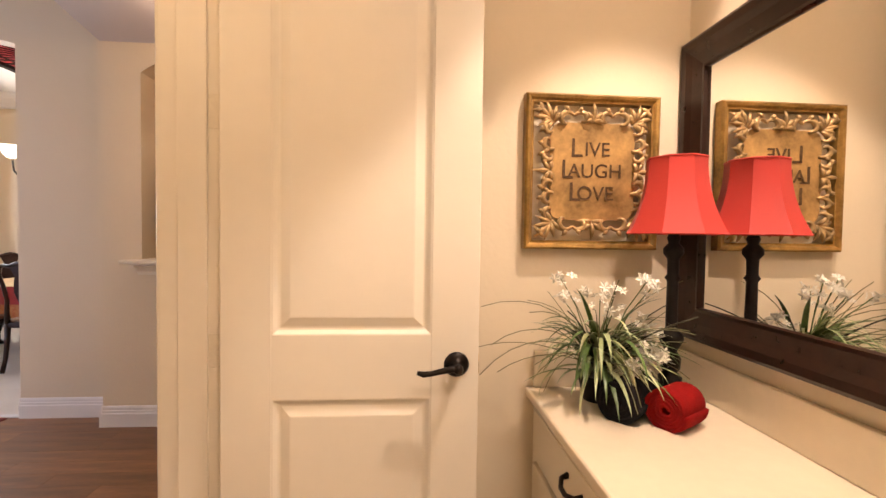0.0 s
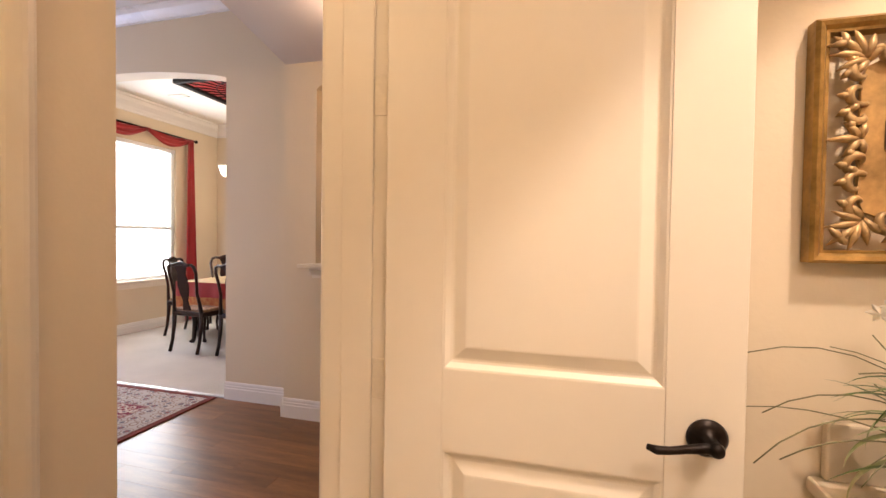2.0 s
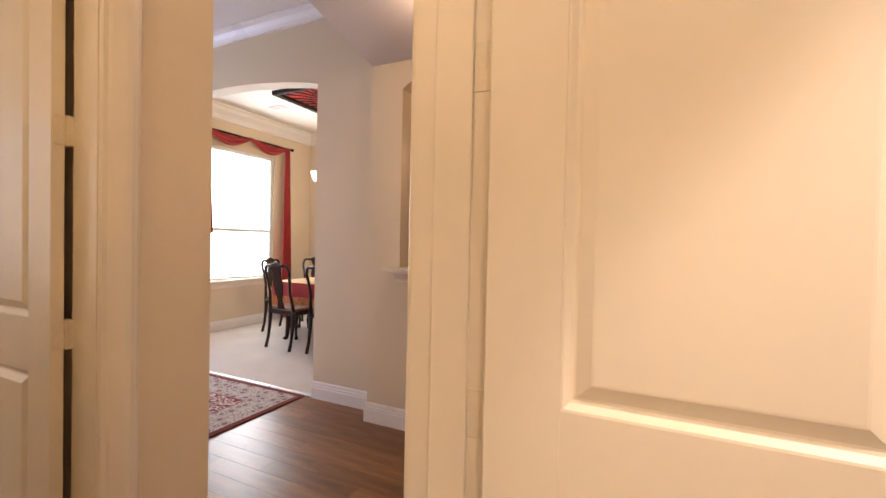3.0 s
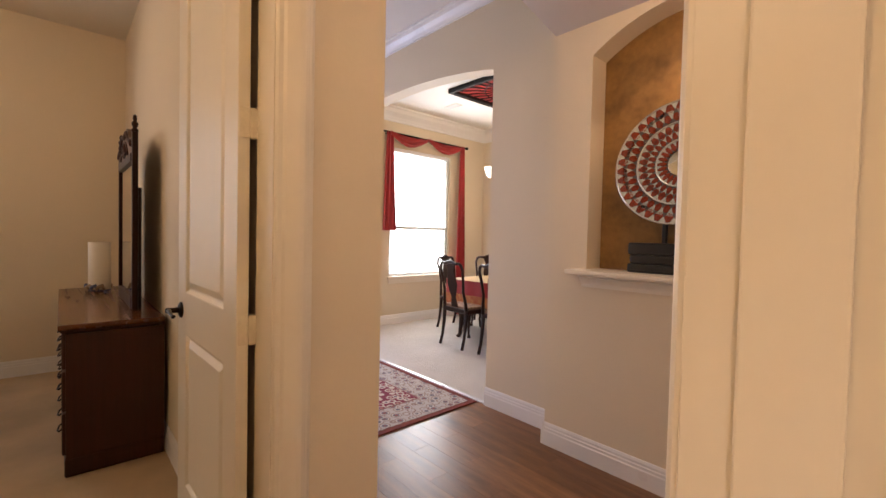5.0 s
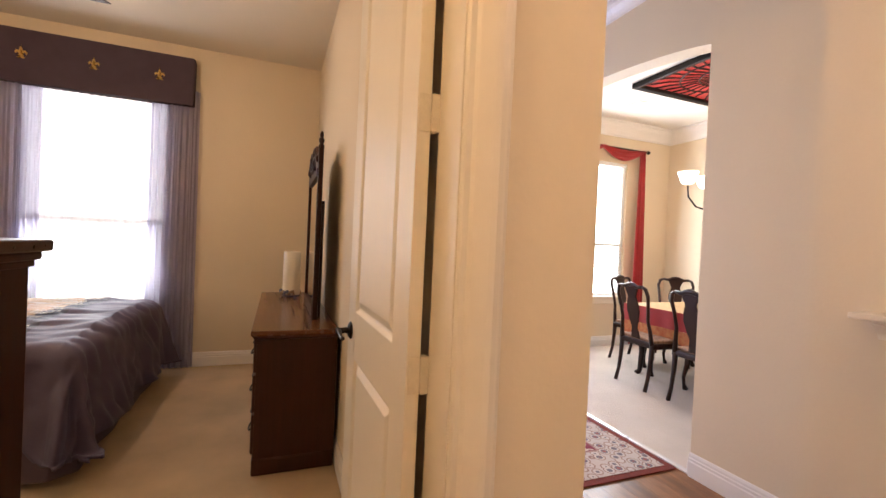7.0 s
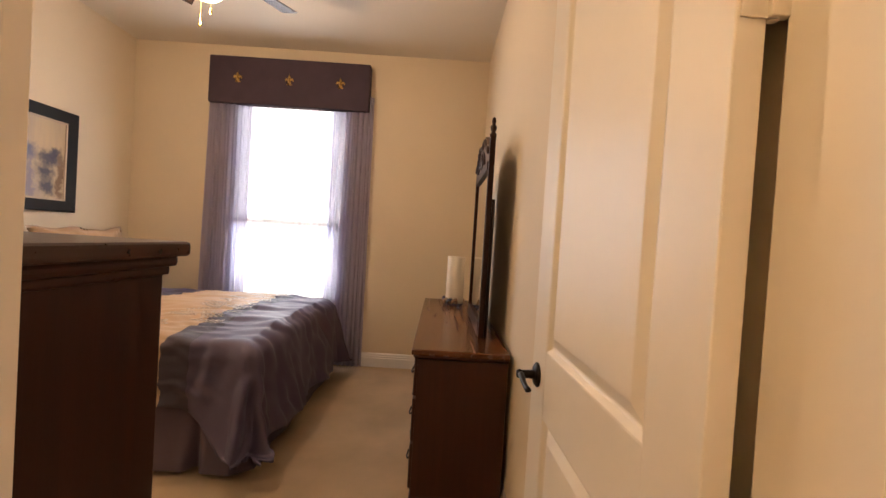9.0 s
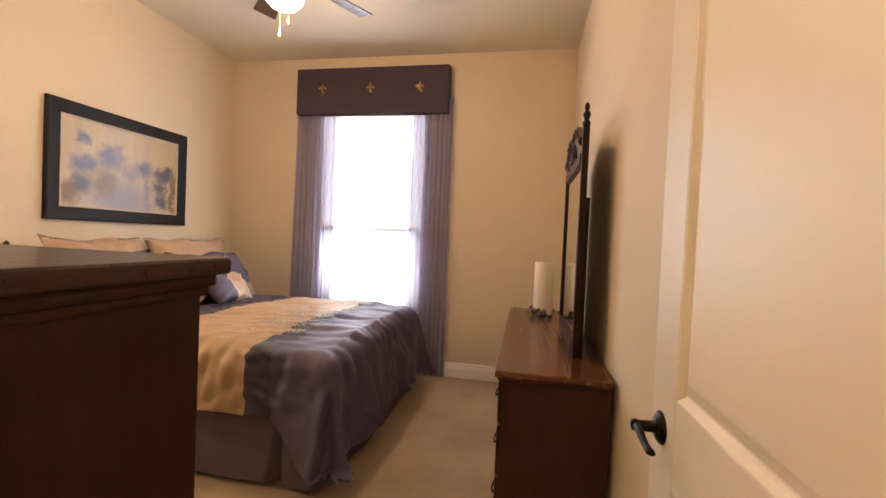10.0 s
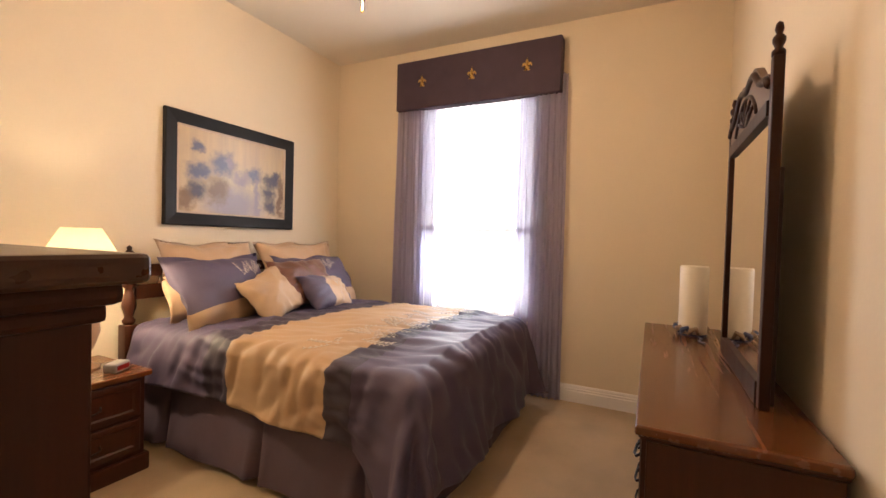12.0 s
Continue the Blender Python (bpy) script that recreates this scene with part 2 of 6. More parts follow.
def arch_wall(x0, x1, ox0, ox1, spring, rise, y0, y1, top, steps=24):
    """A wall along x with an opening from the floor to a flat arch."""
    bm = boxes((x0, y0, 0, ox0, y1, top), (ox1, y0, 0, x1, y1, top))
    n = steps
    for i in range(n):
        a, b = i / n, (i + 1) / n
        za, zb = spring + rise * math.sin(math.pi * a) ** 0.8, spring + rise * math.sin(math.pi * b) ** 0.8
        xa, xb = ox0 + (ox1 - ox0) * a, ox0 + (ox1 - ox0) * b
        v = [bm.verts.new(c) for c in ((xa, y0, za), (xb, y0, zb), (xb, y0, top), (xa, y0, top), (xa, y1, za), (xb, y1, zb), (xb, y1, top), (xa, y1, top))]
        for f in ((0, 1, 2, 3), (7, 6, 5, 4), (4, 5, 1, 0), (3, 2, 6, 7)):
            bm.faces.new([v[k] for k in f])
    bmesh.ops.remove_doubles(bm, verts=list(bm.verts), dist=0.0002)
    return bm


structure("wall_dining_south", arch_wall(DX0, SX, OX0, OX1, 2.56, 0.12, SY, SY + 0.15, CHE), WALL, "cream wall with a wide flat-arched opening", "wall")
# the niche wall: a thick wall with an arched recess
NX0, NX1, NZ0, NZS, NRISE, NDEP = -1.457, -0.52, 1.118, 2.345, 0.16, 0.155


def niche_wall():
    bm = boxes((SX, NY, 0, NX0, NY + 0.32, LOW), (NX1, NY, 0, JX, NY + 0.32, LOW), (NX0, NY, 0, NX1, NY + 0.32, NZ0))
    n = 28
    for i in range(n):
        a, b = i / n, (i + 1) / n
        za, zb = (NZS + NRISE * (1 - (2 * t - 1) ** 2) for t in (a, b))
        xa, xb = NX0 + (NX1 - NX0) * a, NX0 + (NX1 - NX0) * b
        v = [bm.verts.new(c) for c in ((xa, NY, za), (xb, NY, zb), (xb, NY, LOW), (xa, NY, LOW), (xa, NY + NDEP, za), (xb, NY + NDEP, zb))]
        bm.faces.new((v[0], v[1], v[2], v[3]))
        bm.faces.new((v[4], v[5], v[1], v[0]))
    bmesh.ops.remove_doubles(bm, verts=list(bm.verts), dist=0.0002)
    return bm


structure("wall_niche", niche_wall(), WALL, "cream wall with an arched recess", "wall")
NICHE = material("gold_faux_finish", (0.36, 0.19, 0.055), 0.5, vary=0.28, scale=5, grain=30, bump=0.2)
structure("niche_back", boxes((NX0 - 0.01, NY + NDEP, NZ0 - 0.01, NX1 + 0.01, NY + NDEP + 0.02, LOW)), NICHE, "mottled gold faux finish at the back of the niche", "wall finish")

structure("ceiling_bedroom", boxes((BX0, BY0, CH, BX1, BY1, CH + 0.1)), CEIL, "cream painted bedroom ceiling", "ceiling")
structure("ceiling_entry", boxes((DX0, YE, CHE, VX1, SY, CHE + 0.1)), CEILW, "white entry ceiling", "ceiling")
structure("ceiling_dining", boxes((DX0, SY + 0.15, CH, -1.05, DY_N, CH + 0.1)), CEILW, "white dining room ceiling", "ceiling")


def prism(outline, z0, z1):
    bm = bmesh.new()
    lo, hi = [bm.verts.new((x, y, z0)) for x, y in outline], [bm.verts.new((x, y, z1)) for x, y in outline]
    bm.faces.new(list(reversed(lo)))
    bm.faces.new(hi)
    for i in range(len(outline)):
        k = (i + 1) % len(outline)
        bm.faces.new((lo[i], lo[k], hi[k], hi[i]))
    bmesh.ops.recalc_face_normals(bm, faces=list(bm.faces))
    return bm


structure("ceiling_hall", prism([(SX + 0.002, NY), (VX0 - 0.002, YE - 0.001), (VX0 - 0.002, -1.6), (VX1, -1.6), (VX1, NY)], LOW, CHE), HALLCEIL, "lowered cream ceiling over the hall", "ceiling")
structure("ceiling_bath", boxes((JX, -1.6, 2.74, XM, YB, 2.84)), CEIL, "cream bathroom ceiling", "ceiling")
structure("floor_bedroom", boxes((BX0, BY0, -0.1, BX1 + 0.065, BY1, 0)), CARPET, "beige cut-pile bedroom carpet", "carpet")
structure("floor_dining", boxes((DX0, SY + 0.02, -0.1, -1.05, DY_N, 0.004)), DCARPET, "pale cream dining room carpet", "carpet")
BATHTILE = material("bath_tile", (0.55, 0.47, 0.36), 0.35, vary=0.1, scale=4)
structure("floor_bath", boxes((JX - 0.08, -1.6, -0.1, XM, YB, 0)), BATHTILE, "beige tiled bathroom floor", "floor")

# ---- trim ----
BASE = ((0, 0), (0.016, 0), (0.016, 0.088), (0.012, 0.094), (0.013, 0.108), (0.009, 0.113), (0.009, 0.126), (0.004, 0.138), (0, 0.140))
CASE = ((0, 0), (0.008, 0.0), (0.013, 0.005), (0.014, 0.018), (0.021, 0.026), (0.028, 0.044), (0.034, 0.060), (0.036, 0.074), (0.032, 0.086), (0.020, 0.092), (0.018, 0.100), (0.010, 0.112), (0, 0.114))
CROWN = ((0, 0), (0.012, 0), (0.014, 0.014), (0.030, 0.035), (0.062, 0.062), (0.075, 0.085), (0.088, 0.092), (0.088, 0.105), (0, 0.105))


def baseboard(a, b, out):
    structure("baseboard", sweep_bm(BASE, (*a, 0), (*b, 0), (*out, 0)), BASEW, "white moulded baseboard", "baseboard")


baseboard((SX, NY), (VX1, NY), (0, -1))
baseboard((SX, SY), (SX, NY - 0.015), (-1, 0))
baseboard((OX1, SY), (SX - 0.016, SY), (0, -1))
baseboard((OX1, SY), (OX1, SY + 0.15), (-1, 0))
baseboard((DX0, SY), (OX0, SY), (0, -1))
baseboard((DX0, YE), (VX0, YE), (0, 1))
baseboard((VX0, YE), (VX0, 1.535), (1, 0))
baseboard((BX0, 1.40), (BX0, BY0), (1, 0))
baseboard((BX0, BY0), (BX1, BY0), (0, 1))
baseboard((BX0, BY1), (-2.35, BY1), (0, -1))
baseboard((BX1, BY0), (BX1, 0.58), (-1, 0))
baseboard((DX0, DY_N), (DX0, SY + 0.15), (1, 0))
baseboard((DX0, DY_N), (-1.05, DY_N), (0, -1))


def crown(a, b, out, top, big=1.0):
    profile = [(p * big, q * big) for p, q in CROWN]
    low = top - 0.105 * big
    structure("crown_moulding", sweep_bm(profile, (*a, low), (*b, low), (*out, 0)), BASEW, "white crown moulding under the ceiling", "moulding")


crown((DX0, SY), (SX, SY), (0, -1), CHE)
crown((DX0, YE), (SX, YE), (0, 1), CHE)
crown((DX0, SY + 0.15), (DX0, DY_N), (1, 0), CH, 1.75)
crown((DX0, DY_N), (-1.05, DY_N), (0, -1), CH, 1.75)
crown((DX0, SY + 0.15), (-1.05, SY + 0.15), (0, 1), CH, 1.75)


def casing(x, side, y0, y1):
    """Moulded casing round a doorway in a wall of constant x; side is the way it faces."""
    for name, a, b, out in (("door_casing", (x, y1 + 0.004, 0), (x, y1 + 0.004, DOORH + 0.11), 1), ("door_casing", (x, y0 - 0.004, 0), (x, y0 - 0.004, DOORH + 0.11), -1)):
        structure(name, sweep_bm(CASE, a, b, (side, 0, 0), (0, out, 0)), TRIM, "cream moulded door casing", "trim")
    structure("door_casing", sweep_bm(CASE, (x, y0 - 0.004, DOORH + 0.004), (x, y1 + 0.004, DOORH + 0.004), (side, 0, 0), (0, 0, 1)), TRIM, "cream moulded door casing", "trim")


def jambs(x0, x1, y0, y1, s0, s1, hinge_stop=True):
    """Jamb boards and stops of a doorway that runs through a wall from x0 to x1."""
    for a, b, ins in ((y1, y1 + 0.018, -1), (y0 - 0.018, y0, 1)):
        structure("door_jamb", box_bm(x0 - 0.002, a, 0, x1 + 0.002, b, DOORH, 0.002), TRIM, "cream painted door jamb", "trim")
        if ins < 0 and not hinge_stop:
            continue
        e = (a, b)[0 if ins < 0 else 1]
        structure("door_stop", box_bm(s0, min(e, e + 0.008 * ins), 0, s1, max(e, e + 0.008 * ins), DOORH - 0.001, 0.003), TRIM, "cream painted door stop", "trim")
    structure("door_jamb", box_bm(x0 - 0.002, y0 - 0.018, DOORH, x1 + 0.002, y1 + 0.018, DOORH + 0.018, 0.002), TRIM, "cream painted door head", "trim")


jambs(VX1, JX, BJ - 0.73, BJ, -0.288, -0.212)
casing(VX1, -1, BJ - 0.73, BJ)
jambs(BX1, VX0, DY0, DY1, -1.495, -1.42, False)
casing(VX0, 1, DY0, DY1)


def panel_door(name, m, width, hinge_m, label):
    """A two-panel door leaf: hinge edge at x = 0, its seen face at y = 0, thickness to +y."""
    d = tagged(new(name), label, "door", kind="structure")
    d.matrix_world = m
    h, th, st = DOORH - 0.012, 0.035, 0.128
    rails = ((0.0, 0.235), (0.868, 1.036), (h - 0.13, h))
    for a, b in ((0, st), (width - st, width)):
        part("stile", box_bm(a, 0, 0.010, b, th, h, 0.0015, 1), TRIM, d)
    for a, b in rails:
        part("rail", box_bm(st, 0.0005, max(0.010, a), width - st, th - 0.0005, b), TRIM, d)
    for z0, z1 in ((0.235, 0.868), (1.036, h - 0.13)):
        bm = bmesh.new()
        for face, sign in ((0.0005, 1), (th - 0.0005, -1)):
            loops = []
            for ins, dep in ((0, 0), (0.004, 0.001), (0.013, 0.010), (0.018, 0.0120), (0.022, 0.0120), (0.024, 0.0112), (0.046, 0.0025), (0.050, 0.0020)):
                y = face + sign * dep
                loops.append([bm.verts.new(c) for c in ((st + ins, y, z0 + ins), (width - st - ins, y, z0 + ins), (width - st - ins, y, z1 - ins), (st + ins, y, z1 - ins))])
            for a, b in zip(loops, loops[1:]):
                for i in range(4):
                    bm.faces.new((a[i], a[(i + 1) % 4], b[(i + 1) % 4], b[i]))
            bm.faces.new(loops[-1])
        bmesh.ops.recalc_face_normals(bm, faces=list(bm.faces))
        part("panel", bm, TRIM, d)
    for face, sign in ((0, -1), (th, 1)):
        hd = part("door_handle", lathe_bm(((0.0, 0.0), (0.033, 0.0), (0.034, 0.003), (0.029, 0.008), (0.022, 0.012), (0.012, 0.014), (0.011, 0.045), (0.013, 0.050), (0.010, 0.058), (0.0, 0.060)), 24, False), BRONZE, d, "dark bronze lever handle", True)
        hm = pose(width - 0.060, face, 0.958, 90 if sign < 0 else -90, 0, 0)
        hd.matrix_local = hm
        pts = [(0, 0.048, 0), (-0.018, 0.049, 0.001), (-0.045, 0.050, -0.004), (-0.070, 0.049, -0.010), (-0.090, 0.048, -0.012), (-0.106, 0.047, -0.008)]
        lv = part("lever", tube_bm([(x, sign * y, z) for x, y, z in pts], [0.009, 0.009, 0.0075, 0.007, 0.008, 0.005], 10), BRONZE, hd, "", True)
        lv.matrix_parent_inverse = hm.inverted()
        lv.matrix_basis = pose(width - 0.060, face, 0.958)
    part("latch_plate", box_bm(width - 0.0005, 0.006, 0.93, width + 0.002, th - 0.006, 0.988, 0.0005, 1), BRASS, d, "small brass latch plate")
    for z in (0.325, 0.990, 1.617, 2.215):
        hb = box_bm(-0.003, 0.004, z - 0.045, 0.0, th + 0.002, z + 0.045, 0.0008, 1)
        merge(hb, box_bm(-0.004, th - 0.001, z - 0.045, 0.030, th + 0.001, z + 0.045))
        merge(hb, lathe_bm(((0.006, z - 0.047), (0.006, z + 0.047)), 10), pose(0.0, th + 0.006, 0))
        part("hinge", hb, hinge_m, d, "painted butt hinge")
    return d


HINGE = material("painted_hinge", (0.78, 0.71, 0.58), 0.4, vary=0.06, scale=30, bump=0.1)
panel_door("door_1", pose(-0.168, BJ - 0.035, 0.0), 0.672, HINGE, "cream two-panel bathroom door standing wide open")
# mirrored so that the leaf runs the other way from its hinge
d2 = panel_door("door_2", pose(0, 0, 0), 0.755, HINGE, "cream two-panel bedroom door standing open by the dresser wall")
d2.matrix_world = pose(-1.537, 1.357, 0, 0, 0, 1.2) @ Matrix.Diagonal((-1, 1, 1, 1))
# hinge leaves that bridge the slot between the open leaf and its jamb
for z in (0.325, 0.990, 1.617, 2.215):
    structure("hinge_plate", box_bm(-1.540, 1.390, z - 0.045, -1.528, DY1 + 0.003, z + 0.045, 0.001, 1), HINGE, "painted hinge plate on the jamb", "hinge")
    structure("hinge_plate", box_bm(-0.212, BJ - 0.002, z - 0.045, -0.170, BJ + 0.002, z + 0.045, 0.001, 1), HINGE, "painted hinge plate on the jamb", "hinge")

# ---- windows ----
PLASTIC = material("white_vinyl", (0.85, 0.85, 0.84), 0.4, vary=0.02, bump=0.0)
BLIND = material("white_blind_slat", (0.85, 0.84, 0.82), 0.5, vary=0.02, bump=0.0)
GLASS = bpy.data.materials.new("window_glass")
GLASS.use_nodes = True
gb = GLASS.node_tree.nodes["Principled BSDF"]
gb.inputs["Transmission Weight"].default_value, gb.inputs["Roughness"].default_value, gb.inputs["IOR"].default_value = 1.0, 0.0, 1.45


def window(name, x, y0, y1, z0, z1, label, slats=True):
    w = tagged(new(name), label, "window", kind="structure")
    f = 0.045
    fb = boxes((x - 0.10, y0, z0, x - 0.04, y0 + f, z1), (x - 0.10, y1 - f, z0, x - 0.04, y1, z1), (x - 0.10, y0 + f, z0, x - 0.04, y1 - f, z0 + f), (x - 0.10, y0 + f, z1 - f, x - 0.04, y1 - f, z1))
    part("window_frame", fb, PLASTIC, w)
    zm = z0 + (z1 - z0) * 0.385
    part("meeting_rail", box_bm(x - 0.09, y0 + f, zm - 0.022, x - 0.045, y1 - f, zm + 0.022, 0.004), PLASTIC, w)
    for a, b in ((z0 + f, zm - 0.022), (zm + 0.022, z1 - f)):
        p = part("pane", boxes((x - 0.074, y0 + f, a, x - 0.070, y1 - f, b)), GLASS, w, "clear glass pane")
        p.visible_shadow = False
    part("window_sill", box_bm(x - 0.12, y0 - 0.03, z0 - 0.03, x + 0.035, y1 + 0.03, z0 + 0.003, 0.006), TRIM, w, "white painted window sill")
    part("apron", box_bm(x + 0.001, y0 - 0.01, z0 - 0.10, x + 0.014, y1 + 0.01, z0 - 0.031, 0.004), TRIM, w)
    if slats:
        n = int((z1 - z0 - 0.08) / 0.045)
        me = None
        part("head_rail", box_bm(x - 0.038, y0 + 0.01, z1 - 0.05, x - 0.002, y1 - 0.01, z1 - 0.004, 0.004), BLIND, w)
        for i in range(n):
            if me is None:
                s0 = part("slat", box_bm(-0.022, y0 + 0.012, -0.001, 0.022, y1 - 0.012, 0.001), BLIND, w)
                me = s0
            else:
                s0 = new("slat", me.data)
                s0.parent = w
            s0.matrix_local = pose(x - 0.022, 0, z1 - 0.065 - 0.045 * i, 0, 6, 0)
    return w


window("window_1", BX0, WY0, WY1, WZ0, WZ1, "tall white bedroom window with open blinds, bright daylight")
window("window_2", DX0, DW0, DW1, DZ0, DZ1, "wide white dining window with open blinds, bright daylight")
for nm, x, y0, y1, z0, z1 in (("backdrop_1", BX0 - 0.6, -2.0, 1.2, -0.2, 3.2), ("backdrop_2", DX0 - 0.6, 3.0, 7.0, -0.2, 3.2)):
    structure(nm, boxes((x - 0.02, y0, z0, x, y1, z1)), SKYGLOW, "glaring overexposed daylight outside the window", "daylight")

# ---- niche and hall ----
shelf = thing("niche_shelf", pose(0, 0, 0), "white moulded ledge under the arched niche", "shelf")
part("ledge", box_bm(NX0 - 0.062, NY - 0.155 + 0.02, NZ0 - 0.022, NX1 + 0.055, NY + NDEP, NZ0 + 0.002, 0.006), TRIM, shelf)
part("bed_moulding", sweep_bm(((0, 0), (0.012, 0), (0.016, 0.02), (0.045, 0.055), (0.060, 0.062), (0.060, 0.078), (0, 0.078)), (NX0 - 0.02, NY, NZ0 - 0.1), (NX1 + 0.02, NY, NZ0 - 0.1), (0, -1, 0)), TRIM, shelf)

PLATERED = material("red_mosaic_glass", (0.21, 0.028, 0.013), 0.12, vary=0.3, scale=40, bump=0.05, coat=0.6)
PLATEWHITE = material("mirror_mosaic", (0.80, 0.74, 0.66), 0.12, 0.7, vary=0.12, scale=60, bump=0.1)
PLATEDARK = material("dark_grout", (0.05, 0.022, 0.015), 0.6, vary=0.2, scale=30)
plate = thing("decorative_plate", pose(-0.985, 3.300, 1.690, 80, 0, 0), "large round red mosaic mirror plate on a black stand", "plate")
PR = 0.328
part("dish", lathe_bm(((0.0, 0.0), (0.10, 0.0), (0.20, 0.010), (0.30, 0.028), (PR - 0.006, 0.036), (PR, 0.033), (PR, 0.028), (0.30, 0.020), (0.1, -0.008), (0.0, -0.008)), 64, False), PLATEDARK, plate, "", True)
part("centre_mirror", lathe_bm(((0.0, 0.006), (0.066, 0.006), (0.070, 0.002), (0.070, 0.0)), 40, False), material("amber_mirror", (0.72, 0.58, 0.36), 0.08, 0.9, vary=0.1, bump=0.0), plate, "round amber centre mirror", True)
for rr, zz in ((PR - 0.004, 0.037), (0.218, 0.016), (0.125, 0.006)):
    pts = [(rr * math.cos(a), rr * math.sin(a), zz) for a in [2 * math.pi * i / 64 for i in range(65)]]
    part("silver_ring", tube_bm(pts, 0.0055, 6), PLATEWHITE, plate, "silver glass ring", True)


def dish_z(r):
    return 0.010 * max(0, r - 0.1) / 0.1 if r < 0.2 else 0.010 + 0.018 * (r - 0.2) / 0.1


def tile_ring(count, r0, r1, width, mat, label, offset=0.0, drop=False):
    bm = bmesh.new()
    z0, z1 = dish_z(r0), dish_z(r1)
    outline = ((r0, 0.15), (r0 + 0.3 * (r1 - r0), 0.5), (r0 + 0.7 * (r1 - r0), 0.5), (r1, 0.18)) if drop else ((r0, 0.08), (r1, 0.5))
    top = [bm.verts.new((r, width * w, z0 + (z1 - z0) * (r - r0) / (r1 - r0) + 0.005)) for r, w in outline] + [bm.verts.new((r, -width * w, z0 + (z1 - z0) * (r - r0) / (r1 - r0) + 0.005)) for r, w in reversed(outline)]
    low = [bm.verts.new((v.co.x, v.co.y, v.co.z - 0.006)) for v in top]
    bm.faces.new(top)
    for i in range(len(top)):
        bm.faces.new((top[i], low[i], low[(i + 1) % len(top)], top[(i + 1) % len(top)]))
    bmesh.ops.recalc_face_normals(bm, faces=list(bm.faces))
    first = part("mosaic_tile", bm, mat, plate, label)
    first.matrix_local = pose(0, 0, 0, 0, 0, offset)
    for i in range(1, count):
        t = new("mosaic_tile", first.data)
        t.parent = plate
        t.matrix_local = pose(0, 0, 0, 0, 0, offset + 360 * i / count)


tile_ring(36, 0.228, 0.268, 0.034, PLATERED, "red glass tile", 0, True)
tile_ring(36, 0.243, 0.284, 0.034, PLATEWHITE, "mirror tile", 5.0)
tile_ring(36, 0.268, 0.318, 0.040, PLATERED, "red glass tile", 5.0, True)
tile_ring(36, 0.292, 0.321, 0.036, PLATEWHITE, "mirror tile", 0)
tile_ring(30, 0.132, 0.168, 0.026, PLATERED, "red glass tile", 0, True)
tile_ring(30, 0.146, 0.178, 0.026, PLATEWHITE, "mirror tile", 6.0)
tile_ring(30, 0.166, 0.210, 0.031, PLATERED, "red glass tile", 6.0, True)
tile_ring(30, 0.190, 0.212, 0.026, PLATEWHITE, "mirror tile", 0)
tile_ring(24, 0.074, 0.120, 0.021, PLATERED, "red glass tile", 0, True)
tile_ring(24, 0.098, 0.121, 0.018, PLATEWHITE, "mirror tile", 7.5)
stand = thing("plate_stand", pose(-0.985, 3.300, NZ0 + 0.004), "black wooden stepped plinth with two uprights", "stand")
BLACKBOX = material("black_lacquer", (0.012, 0.011, 0.010), 0.35, vary=0.2, scale=12, bump=0.05)
part("plinth", box_bm(-0.240, -0.055, 0.0, 0.240, 0.055, 0.045, 0.008), BLACKBOX, stand)
part("plinth_middle", box_bm(-0.232, -0.050, 0.045, 0.232, 0.050, 0.095, 0.012), BLACKBOX, stand)
part("plinth_top", box_bm(-0.238, -0.053, 0.095, 0.238, 0.053, 0.158, 0.008), BLACKBOX, stand)
for x in (-0.075, 0.075):
    part("upright", box_bm(x - 0.011, 0.0, 0.158, x + 0.011, 0.022, 0.30, 0.003), BLACKBOX, stand)
    part("prop", tube_bm([(x, 0.018, 0.29), (x, 0.040, 0.50)], 0.007), BLACKBOX, stand)

# ---- rug ----


